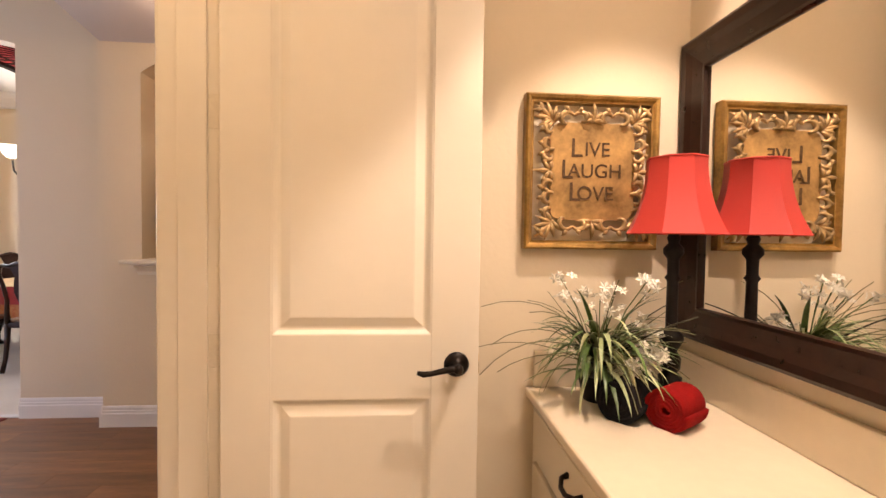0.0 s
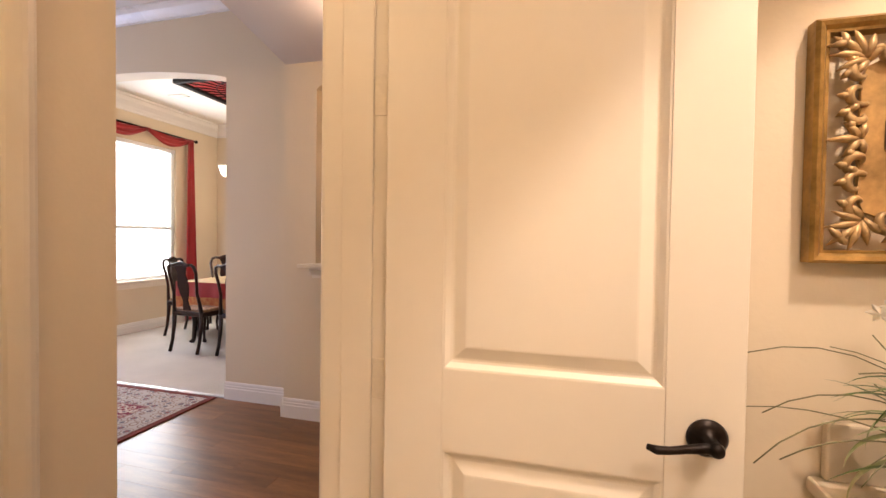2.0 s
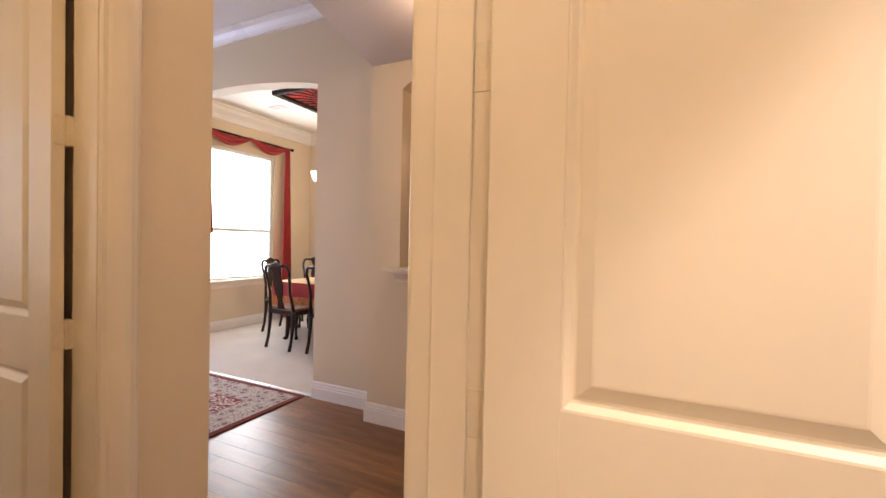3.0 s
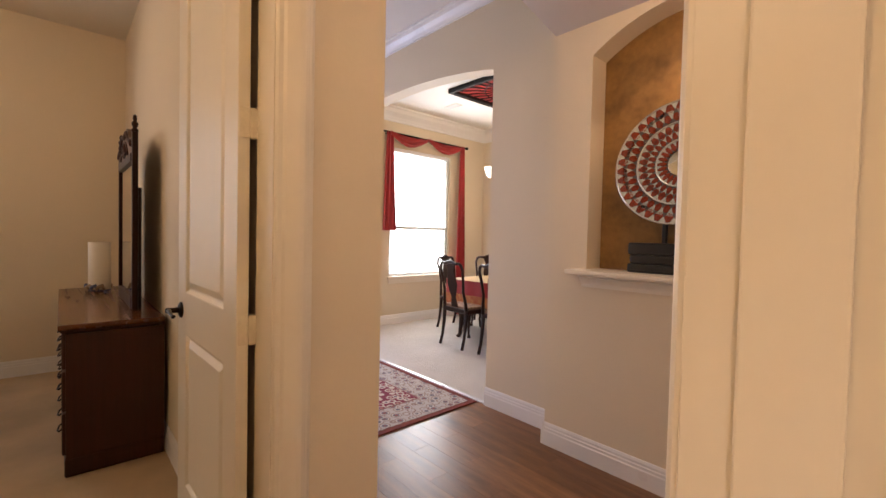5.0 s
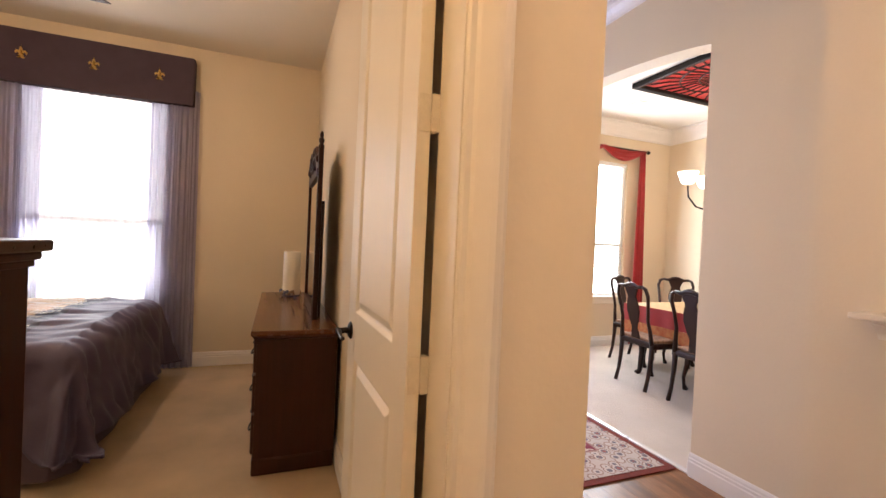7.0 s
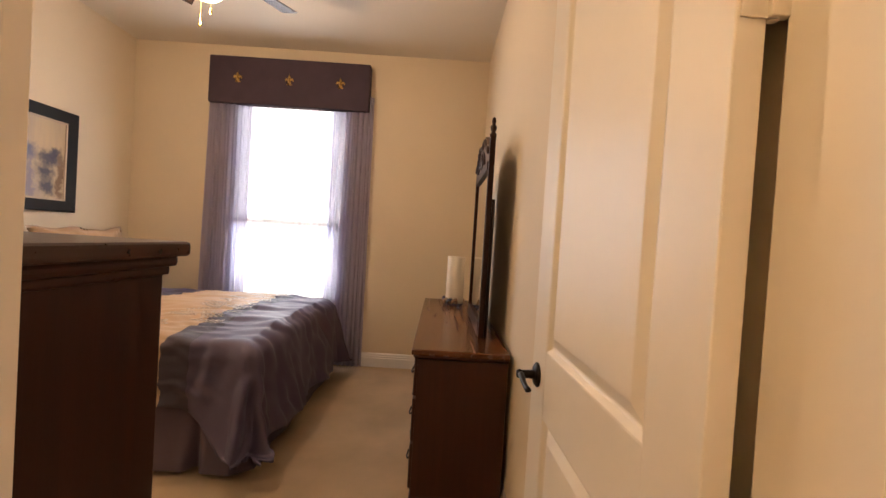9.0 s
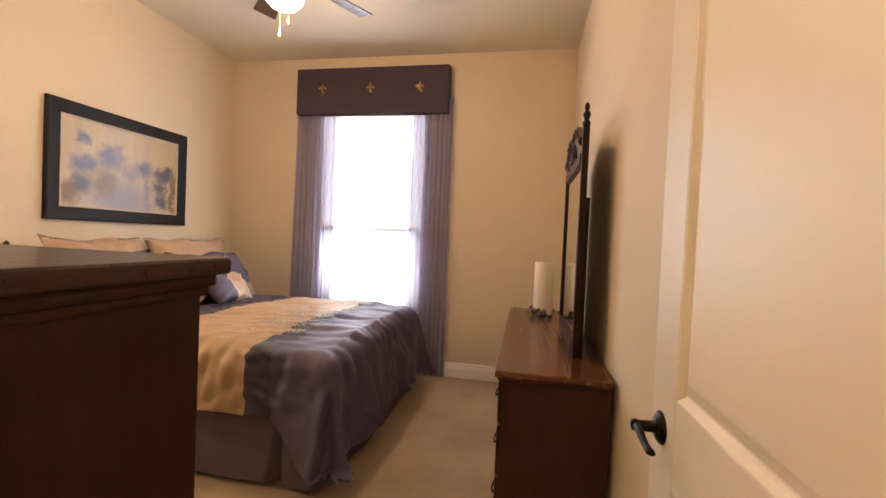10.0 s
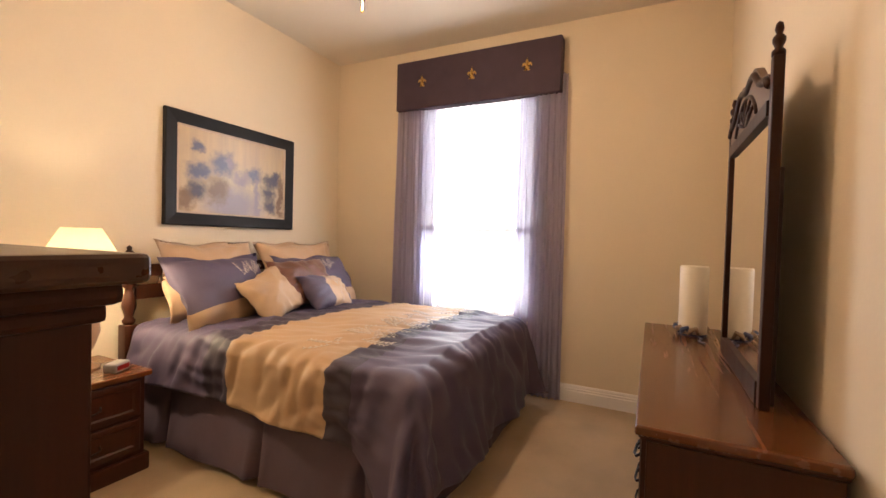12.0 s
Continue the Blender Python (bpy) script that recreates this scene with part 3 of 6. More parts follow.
def rug_material():
    m = bpy.data.materials.new("persian_rug")
    m.use_nodes = True
    nt = m.node_tree
    b = nt.nodes["Principled BSDF"]
    b.inputs["Roughness"].default_value = 0.95
    co = nt.nodes.new("ShaderNodeTexCoord")
    vo = nt.nodes.new("ShaderNodeTexVoronoi")
    vo.inputs["Scale"].default_value = 13.0
    v2 = nt.nodes.new("ShaderNodeTexVoronoi")
    v2.inputs["Scale"].default_value = 14.0
    for v in (vo, v2):
        v.distance = "EUCLIDEAN"
        v.inputs["Randomness"].default_value = 0.6
        nt.links.new(co.outputs["Object"], v.inputs["Vector"])
    r1 = nt.nodes.new("ShaderNodeValToRGB")
    r1.color_ramp.interpolation = "CONSTANT"
    e = r1.color_ramp.elements
    e[0].position, e[0].color = 0.0, (0.30, 0.10, 0.09, 1)
    e[1].position, e[1].color = 0.30, (0.50, 0.44, 0.39, 1)
    for p, c in ((0.16, (0.15, 0.13, 0.15, 1)), (0.44, (0.27, 0.17, 0.14, 1)), (0.52, (0.47, 0.41, 0.37, 1))):
        n = e.new(p)
        n.color = c
    nt.links.new(vo.outputs["Distance"], r1.inputs[0])
    r2 = nt.nodes.new("ShaderNodeValToRGB")
    r2.color_ramp.interpolation = "CONSTANT"
    f = r2.color_ramp.elements
    f[0].position, f[0].color = 0.0, (0.52, 0.43, 0.32, 1)
    f[1].position, f[1].color = 0.50, (0.20, 0.026, 0.050, 1)
    for p, c in ((0.14, (0.28, 0.03, 0.04, 1)), (0.26, (0.12, 0.07, 0.12, 1)), (0.32, (0.55, 0.46, 0.37, 1))):
        n = f.new(p)
        n.color = c
    nt.links.new(v2.outputs["Distance"], r2.inputs[0])
    mix = nt.nodes.new("ShaderNodeMix")
    mix.data_type = "RGBA"
    attr = nt.nodes.new("ShaderNodeAttribute")
    attr.attribute_name = "zone"
    nt.links.new(attr.outputs["Fac"], mix.inputs[0])
    nt.links.new(r1.outputs[0], mix.inputs[6])
    nt.links.new(r2.outputs[0], mix.inputs[7])
    nt.links.new(mix.outputs[2], b.inputs["Base Color"])
    no = nt.nodes.new("ShaderNodeTexNoise")
    no.inputs["Scale"].default_value = 400
    bp = nt.nodes.new("ShaderNodeBump")
    bp.inputs["Strength"].default_value, bp.inputs["Distance"].default_value = 0.6, 0.004
    nt.links.new(no.outputs[0], bp.inputs["Height"])
    nt.links.new(bp.outputs[0], b.inputs["Normal"])
    return m


RUGRED = material("dark_red_pile", (0.19, 0.026, 0.014), 0.95, vary=0.2, scale=30, grain=300, bump=0.8)
RUGPINK = material("faded_rose_pile", (0.36, 0.19, 0.17), 0.95, vary=0.2, scale=30, grain=300, bump=0.8)
RUG = rug_material()
rx0, rx1, ry0, ry1 = -4.35, -2.435, 1.95, 3.385
rug = thing("rug", pose(0, 0, 0), "red and cream patterned oriental rug on the wood floor", "rug")
part("binding", box_bm(rx0, ry0, 0.001, rx1, ry1, 0.010, 0.003), RUGRED, rug)
for nm, ins, zone, z in (("border", 0.048, 0.0, 0.012), ("guard_stripe", 0.315, 0.5, 0.0135), ("field", 0.330, 1.0, 0.015)):
    ob = part(nm, box_bm(rx0 + ins, ry0 + ins, 0.009, rx1 - ins, ry1 - ins, z, 0.001, 1), RUGPINK if zone == 0.5 else RUG, rug)
    at = ob.data.attributes.new("zone", "FLOAT", "POINT")
    for v in at.data:
        v.value = zone
structure("threshold_strip", box_bm(OX0, SY - 0.005, 0.0, OX1, SY + 0.035, 0.012, 0.005), material("white_metal_strip", (0.7, 0.68, 0.66), 0.3, 0.3, vary=0.05), "pale metal strip between wood floor and carpet", "threshold")

# ---- bathroom things ----
vanity = thing("vanity_cabinet", pose(0, 0, 0), "cream painted vanity cabinet with drawers and dark pulls", "cabinet")
VX = 0.715
part("body", boxes((VX, -0.30, 0.10, XM, YB - 0.002, 0.795), (VX + 0.06, -0.30, 0, XM, YB - 0.002, 0.10)), CABINET, vanity)
for y0, y1 in ((1.08, 1.535), (0.60, 1.06), (0.12, 0.58), (-0.28, 0.10)):
    for z0, z1 in ((0.635, 0.78), (0.12, 0.615)):
        dr = part("drawer" if z0 > 0.5 else "cabinet_door", box_bm(VX - 0.018, y0, z0, VX + 0.002, y1, z1, 0.005), CABINET, vanity)
        ym, zm = (y0 + y1) / 2 - 0.11, (z0 + z1) / 2 + (0.03 if z0 > 0.5 else 0.2)
        pull = tube_bm([(VX - 0.018, ym - 0.045, zm), (VX - 0.036, ym - 0.04, zm - 0.004), (VX - 0.046, ym - 0.015, zm - 0.012), (VX - 0.046, ym + 0.015, zm - 0.012), (VX - 0.036, ym + 0.04, zm - 0.004), (VX - 0.018, ym + 0.045, zm)], [0.008, 0.006, 0.006, 0.006, 0.006, 0.008], 8)
        part("pull", pull, BRONZE, dr, "dark bronze bar pull", True)
top = thing("countertop", pose(0, 0, 0), "cream cultured marble countertop with low backsplash", "countertop")
part("slab", box_bm(VX - 0.030, -0.32, 0.797, XM, YB - 0.002, 0.830, 0.010, 3), COUNTER, top)
part("backsplash", box_bm(XM - 0.020, -0.32, 0.830, XM, YB - 0.002, 0.950, 0.005), COUNTER, top)
part("side_splash", box_bm(VX - 0.005, YB - 0.022, 0.830, XM - 0.021, YB - 0.0015, 0.946, 0.005), COUNTER, top)

wm = thing("wall_mirror", pose(0, 0, 0), "large wall mirror in a wide dark-stained wooden frame", "mirror")
my0, my1, mz0, mz1 = 0.02, YB - 0.006, 0.998, 1.912
fr = ((0, 0), (0, 0.030), (0.010, 0.036), (0.030, 0.034), (0.050, 0.026), (0.085, 0.018), (0.095, 0.020), (0.098, 0.010), (0.098, 0))


def frame_bm(profile, a0, a1, b0, b1, place):
    """A mitred frame: profile (inwards, out) round a rectangle; place maps (a, b, out) to a point."""
    bm = bmesh.new()
    rings = []
    for ins, out in profile:
        rings.append([bm.verts.new(place(a, b, out)) for a, b in ((a0 + ins, b0 + ins), (a1 - ins, b0 + ins), (a1 - ins, b1 - ins), (a0 + ins, b1 - ins))])
    for p, q in zip(rings, rings[1:] + rings[:1]):
        for i in range(4):
            bm.faces.new((p[i], p[(i + 1) % 4], q[(i + 1) % 4], q[i]))
    bmesh.ops.recalc_face_normals(bm, faces=list(bm.faces))
    return bm


part("mirror_frame", frame_bm(fr, my0, my1, mz0, mz1, lambda a, b, o: (XM - 0.001 - o, a, b)), DARKWOOD, wm)
part("glass", boxes((XM - 0.009, my0 + 0.09, mz0 + 0.09, XM - 0.004, my1 - 0.09, mz1 - 0.09)), MIRROR, wm, "clear mirror glass")

# gilt wall plaque with lettering
GILT = material("antique_gold", (0.50, 0.30, 0.09), 0.38, 0.65, vary=0.3, scale=18, grain=90, bump=0.3, depth=0.001)
GILTD = material("tarnished_gold", (0.66, 0.41, 0.16), 0.42, 0.4, vary=0.35, scale=9, grain=70, bump=0.35, depth=0.001)
GILTL = material("pale_gilt", (0.58, 0.38, 0.17), 0.46, 0.4, vary=0.3, scale=25, grain=90, bump=0.2)
px0, px1, pz0, pz1 = 0.664, 1.090, 1.266, 1.742
plaque = thing("wall_plaque", pose(px0, YB - 0.002, pz0), "antique gold framed plaque with scrollwork and raised words", "wall decor")
W, H = px1 - px0, pz1 - pz0
part("plaque_frame", frame_bm(((0, 0), (0, 0.030), (0.006, 0.036), (0.014, 0.034), (0.020, 0.026), (0.026, 0.026), (0.027, 0.0)), 0, W, 0, H, lambda a, b, o: (a, -o, b)), GILT, plaque)
pl = bmesh.new()
ring = []
for i in range(48):
    a = 2 * math.pi * i / 48
    c, s = math.cos(a), math.sin(a)
    k = (abs(c) ** 5 + abs(s) ** 5) ** -0.2 * (1 + 0.035 * math.cos(8 * a))
    ring.append((W * 0.5 + W * 0.325 * c * k, H * 0.505 + H * 0.325 * s * k))
fv = [pl.verts.new((x, -0.026, z)) for x, z in ring]
bv = [pl.verts.new((x, -0.018, z)) for x, z in ring]
pl.faces.new(fv)
pl.faces.new(list(reversed(bv)))
for i in range(48):
    pl.faces.new((fv[i], bv[i], bv[(i + 1) % 48], fv[(i + 1) % 48]))
bmesh.ops.recalc_face_normals(pl, faces=list(pl.faces))
part("plaque_plate", pl, GILTD, plaque, "dull gold centre plate")


def scroll_bm(x, z, size, turn, flip=1):
    """A leafy C-scroll that curls into a spiral and throws off two leaflets."""
    pts, rad = [], []
    for i in range(22):
        t = i / 21
        a = flip * (t * 4.4) + turn
        r = size * (1 - 0.74 * t)
        pts.append((x + r * math.cos(a), -0.027 - 0.007 * math.sin(t * 3), z + r * math.sin(a)))
        rad.append(0.0042 + 0.0045 * math.sin(math.pi * min(1, t * 1.1)))
    bm = tube_bm(pts, rad, 6)
    for k in (4, 9):
        leaf_tube(bm, pts[k][0], pts[k][2], flip * (k / 21 * 4.4) + turn + flip * 0.5, size * 0.75, 0.6 * flip)
    return bm


def leaf_tube(bm, x, z, ang, length, bend):
    """A plump pointed leaf that bends as it runs."""
    pts = []
    for i in range(6):
        pts.append((x, -0.026 - 0.009 * math.sin(math.pi * i / 5), z))
        x, z, ang = x + length / 5 * math.cos(ang), z + length / 5 * math.sin(ang), ang + bend / 5
    tube_bm(pts, [0.004, 0.0068, 0.0080, 0.0070, 0.0045, 0.001], 6, bm)


for sx in (-1, 1):
    for sz in (-1, 1):
        # a spray of leaves from the plate's corner out to the frame's
        spray = bmesh.new()
        diag = math.atan2(sz * 0.9, sx)
        for k in range(7):
            f = (k - 3) / 3
            leaf_tube(spray, W * (0.5 + sx * (0.315 - 0.02 * abs(f))), H * (0.5 + sz * (0.335 - 0.02 * abs(f))), diag + 1.35 * f, 0.066 - 0.022 * abs(f), 0.7 * f)
        leaf_tube(spray, W * (0.5 + sx * 0.40), H * (0.5 + sz * 0.37), diag + 1.2 * sx * sz, 0.036, 0.9)
        leaf_tube(spray, W * (0.5 + sx * 0.37), H * (0.5 + sz * 0.40), diag - 1.2 * sx * sz, 0.036, -0.9)
        part("leaf_spray", spray, GILTL, plaque, "", True)
        for dx, dz, size, turn, fl in ((0.09, 0.335, 0.024, 0.4, 1), (0.205, 0.325, 0.030, 2.6, -1), (0.325, 0.095, 0.024, 1.2, -1), (0.330, 0.185, 0.026, 4.0, 1), (0.320, 0.265, 0.026, 2.0, -1)):
            turn = turn if sx > 0 else math.pi - turn
            part("scroll", scroll_bm(W * (0.5 + sx * dx), H * (0.505 + sz * dz), size, turn * sz, fl * sx * sz), GILTL, plaque, "", True)
for dx, dz in ((0, 1), (0, -1), (1, 0), (-1, 0)):
    fl = bmesh.new()
    for k in range(-2, 3):
        leaf_tube(fl, W * (0.5 + 0.315 * dx), H * (0.505 + 0.325 * dz), math.atan2(dz, dx) + 0.75 * k, 0.056 - 0.011 * abs(k), 0.35 * k)
    part("leaf_rosette", fl, GILTL, plaque, "", True)
LETTER = material("dark_letter_paint", (0.125, 0.062, 0.022), 0.6, vary=0.3, scale=60)


def words(text, size, m, mat, parent, label=""):
    cu = bpy.data.curves.new("lettering", "FONT")
    cu.body, cu.size, cu.align_x, cu.align_y, cu.extrude = text, size, "CENTER", "CENTER", 0.001
    tmp = bpy.data.objects.new("lettering", cu)
    me = bpy.data.meshes.new_from_object(tmp)
    bpy.data.objects.remove(tmp)
    ob = new("lettering", me)
    me.materials.append(mat)
    ob.parent = parent
    ob.matrix_local = m
    return tagged(ob, label)


for first, rest, zc, xo in (("L", "IVE", 0.645, 0.006), ("L", "AUGH", 0.505, 0.0), ("L", "OVE", 0.36, 0.002)):
    n = len(rest)
    wd = 0.038 * n
    x0 = W * 0.5 + xo - wd / 2
    words(first, 0.082, pose(x0 - 0.004 * (n == 4) - 0.001, -0.0275, H * zc + 0.003, 90, 0, 0), LETTER, plaque, "dark raised capital letter")
    words(rest, 0.061, pose(x0 + wd / 2 + 0.008, -0.0275, H * zc, 90, 0, 0), LETTER, plaque, "dark raised words")

# red lamp
REDSHADE = material("red_silk_shade", (0.54, 0.035, 0.024), 0.65, vary=0.08, scale=5, grain=350, bump=0.2, depth=0.0008, sheen=0.05)
CREAMLINE = material("cream_lining", (0.75, 0.66, 0.52), 0.8, vary=0.05)
LX, LY = 1.070, 1.440
rl = thing("table_lamp", pose(LX, LY, 0.830), "black turned table lamp with red panelled bell shade", "lamp")
part("column", lathe_bm(((0.0, 0), (0.062, 0), (0.062, 0.012), (0.045, 0.022), (0.022, 0.034), (0.030, 0.05), (0.032, 0.075), (0.018, 0.09), (0.026, 0.10), (0.028, 0.13), (0.016, 0.15), (0.024, 0.165), (0.034, 0.185), (0.030, 0.20), (0.016, 0.215), (0.015, 0.35), (0.022, 0.36), (0.015, 0.37), (0.016, 0.415), (0.027, 0.43), (0.027, 0.445), (0.014, 0.46), (0.018, 0.475), (0.012, 0.49), (0.006, 0.50), (0.006, 0.60), (0.0, 0.60)), 20, False), BLACKPAINT, rl, "", True)
sh = bmesh.new()
prof = ((0.152, 0.0), (0.149, 0.006), (0.128, 0.040), (0.111, 0.085), (0.100, 0.135), (0.092, 0.19), (0.089, 0.212))
smooth_prof = []
for (r0, z0), (r1, z1) in zip(prof, prof[1:]):
    smooth_prof += [(r0 + (r1 - r0) * k / 4, z0 + (z1 - z0) * k / 4 - 0.0) for k in range(4)]
prof = [(0.079 + 0.053 * (1 - z / 0.212) ** 2.1, z) for r, z in smooth_prof] + [(0.079, 0.212)]
inner = [(r - 0.003, z) for r, z in reversed(prof)]
rings = []
for r, z in list(prof) + inner:
    row = []
    for i in range(32):
        a = 2 * math.pi * i / 32
        k = math.cos(math.pi / 8) / math.cos((a % (math.pi / 4)) - math.pi / 8)
        row.append(sh.verts.new((r * k * math.cos(a), r * k * math.sin(a), z + 0.487)))
    rings.append(row)
for a, b in zip(rings, rings[1:] + rings[:1]):
    for i in range(32):
        sh.faces.new((a[i], a[(i + 1) % 32], b[(i + 1) % 32], b[i]))
bmesh.ops.recalc_face_normals(sh, faces=list(sh.faces))
part("shade", sh, REDSHADE, rl, "red silk bell shade")
for r, z in ((0.131, 0.487), (0.0785, 0.699)):
    pts = []
    for i in range(33):
        a = 2 * math.pi * i / 32
        k = math.cos(math.pi / 8) / math.cos((a % (math.pi / 4)) - math.pi / 8)
        pts.append((r * k * math.cos(a), r * k * math.sin(a), z))
    part("shade_trim", tube_bm(pts, 0.0028, 5), REDSHADE, rl, "", True)
part("cord", tube_bm([(0.05, 0.0, 0.006), (0.10, 0.01, 0.004), (0.145, 0.0, 0.005), (0.12, -0.03, 0.004), (0.143, -0.02, 0.004)], 0.004, 6), BLACKPAINT, rl, "black lamp cord", True)


def towel(m, length, radius, mat, label):
    t = thing("rolled_towel", m, label, "towel")
    bm = bmesh.new()
    turns, n = 5.0, 120
    pts = []
    for i in range(n + 1):
        f = i / n
        a, r = f * turns * 2 * math.pi, radius * (0.12 + 0.88 * f)
        pts.append((r * math.cos(a), r * math.sin(a)))
    rows = []
    for y in (-length / 2, -length / 2 + 0.012, 0, length / 2 - 0.012, length / 2):
        sq = 0.985 if abs(y) > length / 2 - 0.005 else 1.0
        rows.append([bm.verts.new((x * sq + 0.002 * noise.noise((x * 40, y * 30, z * 40)), y, radius + z * sq + 0.002 * noise.noise((z * 40, y * 30, x * 40)))) for x, z in pts])
    for a, b in zip(rows, rows[1:]):
        for i in range(n):
            bm.faces.new((a[i], a[i + 1], b[i + 1], b[i]))
    ob = part("roll", bm, mat, t, "", True)
    so = ob.modifiers.new("thickness", "SOLIDIFY")
    so.thickness = 0.0088
    return t


REDTERRY = material("red_terry", (0.30, 0.010, 0.009), 0.95, vary=0.15, scale=30, grain=320, bump=1.0, depth=0.004, spec=0.1)
BLACKTERRY = material("black_terry", (0.014, 0.012, 0.013), 0.95, vary=0.15, scale=30, grain=320, bump=1.0, depth=0.004, spec=0.1)
towel(pose(0.992, 1.292, 0.830, 0, 0, -60), 0.105, 0.049, REDTERRY, "red rolled hand towel on the counter")
towel(pose(0.905, 1.360, 0.830, 0, 0, -50), 0.145, 0.050, BLACKTERRY, "black rolled hand towel beside the plant")

# plant: arching striped blades, grass stems and white flowers
LEAF = material("green_leaf", (0.11, 0.185, 0.045), 0.4, vary=0.35, scale=9, bump=0.1)
LEAFV = material("variegated_leaf", (0.50, 0.52, 0.31), 0.45, vary=0.15, scale=16, colour2=(0.15, 0.22, 0.06), bump=0.1)
STEM = material("dry_grass", (0.20, 0.19, 0.09), 0.6, vary=0.2, scale=20)
PETAL = material("white_petal", (0.82, 0.79, 0.70), 0.6, vary=0.05, scale=30)
plant = thing("potted_plant", pose(0.868, 1.470, 0.830), "artificial spider plant with white flowers on the counter", "plant")
part("pot", lathe_bm(((0.0, 0.0), (0.040, 0.0), (0.055, 0.06), (0.058, 0.075), (0.050, 0.075), (0.048, 0.065), (0.0, 0.064)), 20, False), BLACKPAINT, plant, "small dark pot", True)


def blade_bm(az, length, width, lift, curl, start):
    bm = bmesh.new()
    p, ang, n = Vector(start), lift, 11
    rows = []
    for i in range(n + 1):
        t = i / n
        w = width * (0.35 + 0.65 * math.sin(math.pi * min(1, t * 0.9 + 0.12))) * (1 - t) ** 0.35 if t < 1 else 0.0004
        side = Vector((-math.sin(az), math.cos(az), 0)) * w / 2
        up = Vector((-math.cos(az) * math.sin(ang), -math.sin(az) * math.sin(ang), math.cos(ang))) * w * 0.16
        rows.append([bm.verts.new(p - side + up), bm.verts.new(p), bm.verts.new(p + side + up)])
        p = p + Vector((math.cos(az) * math.cos(ang), math.sin(az) * math.cos(ang), math.sin(ang))) * (length / n)
        ang -= curl / n
    for a, b in zip(rows, rows[1:]):
        for k in range(2):
            bm.faces.new((a[k], a[k + 1], b[k + 1], b[k]))
    return bm


rng = random.Random(11)
for i in range(150):
    az = rng.uniform(0, 2 * math.pi)
    if math.sin(az) > 0.45:
        az = -az
    ln = rng.uniform(0.10, 0.25)
    off = rng.uniform(0.01, 0.05)
    b = blade_bm(az + rng.uniform(-0.5, 0.5), ln, rng.uniform(0.009, 0.022), rng.uniform(0.3, 1.5), rng.uniform(0.7, 2.6), (off * math.cos(az), off * math.sin(az) * 0.7, 0.07 + rng.uniform(0, 0.11)))
    part("leaf", b, LEAF if i % 2 == 0 else LEAFV, plant, "" if i % 2 == 0 else "cream-striped leaf", True)
DARKSTEM = material("dark_dry_stem", (0.045, 0.040, 0.022), 0.6, vary=0.2, scale=20)
for i in range(42):
    az = rng.uniform(-math.pi, 0.35) if i % 4 else rng.uniform(0.1, 3.0)
    ln = rng.uniform(0.26, 0.46) * (0.55 if math.sin(az) > 0.3 else 1)
    pts, p, ang = [], Vector((0, 0, 0.08)), rng.uniform(0.55, 1.45)
    cv = rng.uniform(0.2, 2.2)
    for k in range(9):
        pts.append(p.copy())
        p = p + Vector((math.cos(az) * math.cos(ang), math.sin(az) * math.cos(ang), math.sin(ang))) * ln / 8
        ang -= cv / 8
    thick = 0.0028 if i % 6 == 0 else 0.0019
    part("grass_stem", tube_bm(pts, [thick - 0.0001 * k for k in range(9)], 4), DARKSTEM if i % 6 == 0 else STEM, plant, "", True)


def flower_bm(size):
    bm = bmesh.new()
    for k in range(6):
        a = k * math.pi / 3
        o = bm.verts.new((0, 0, 0))
        l = bm.verts.new((size * 0.6 * math.cos(a - 0.42), size * 0.6 * math.sin(a - 0.42), size * 0.30))
        t = bm.verts.new((size * math.cos(a), size * math.sin(a), size * 0.22))
        r = bm.verts.new((size * 0.6 * math.cos(a + 0.42), size * 0.6 * math.sin(a + 0.42), size * 0.30))
        bm.faces.new((o, l, t, r))
    return bm


for i in range(19):
    az = rng.uniform(-3.3, 0.3) if i % 2 else rng.uniform(-1.5, -0.2)
    rr, zz = (rng.uniform(0.03, 0.17), rng.uniform(0.22, 0.36)) if i % 2 else (rng.uniform(0.11, 0.19), rng.uniform(0.12, 0.24))
    tip = Vector((rr * math.cos(az), rr * math.sin(az) * 0.8, zz))
    part("flower_stalk", tube_bm([(0, 0, 0.08), tip * 0.6 + Vector((0, 0, 0.06)), tip], 0.0015, 4), LEAF, plant)
    for k in range(5):
        fb = flower_bm(rng.uniform(0.013, 0.022))
        fb.transform(Matrix.Translation(tip + Vector((rng.uniform(-0.022, 0.022), rng.uniform(-0.022, 0.022), rng.uniform(-0.02, 0.02)))) @ pose(0, 0, 0, rng.uniform(20, 90), 0, rng.uniform(0, 360)))
        part("flower", fb, PETAL, plant, "white flower")

# ---- bedroom things ----


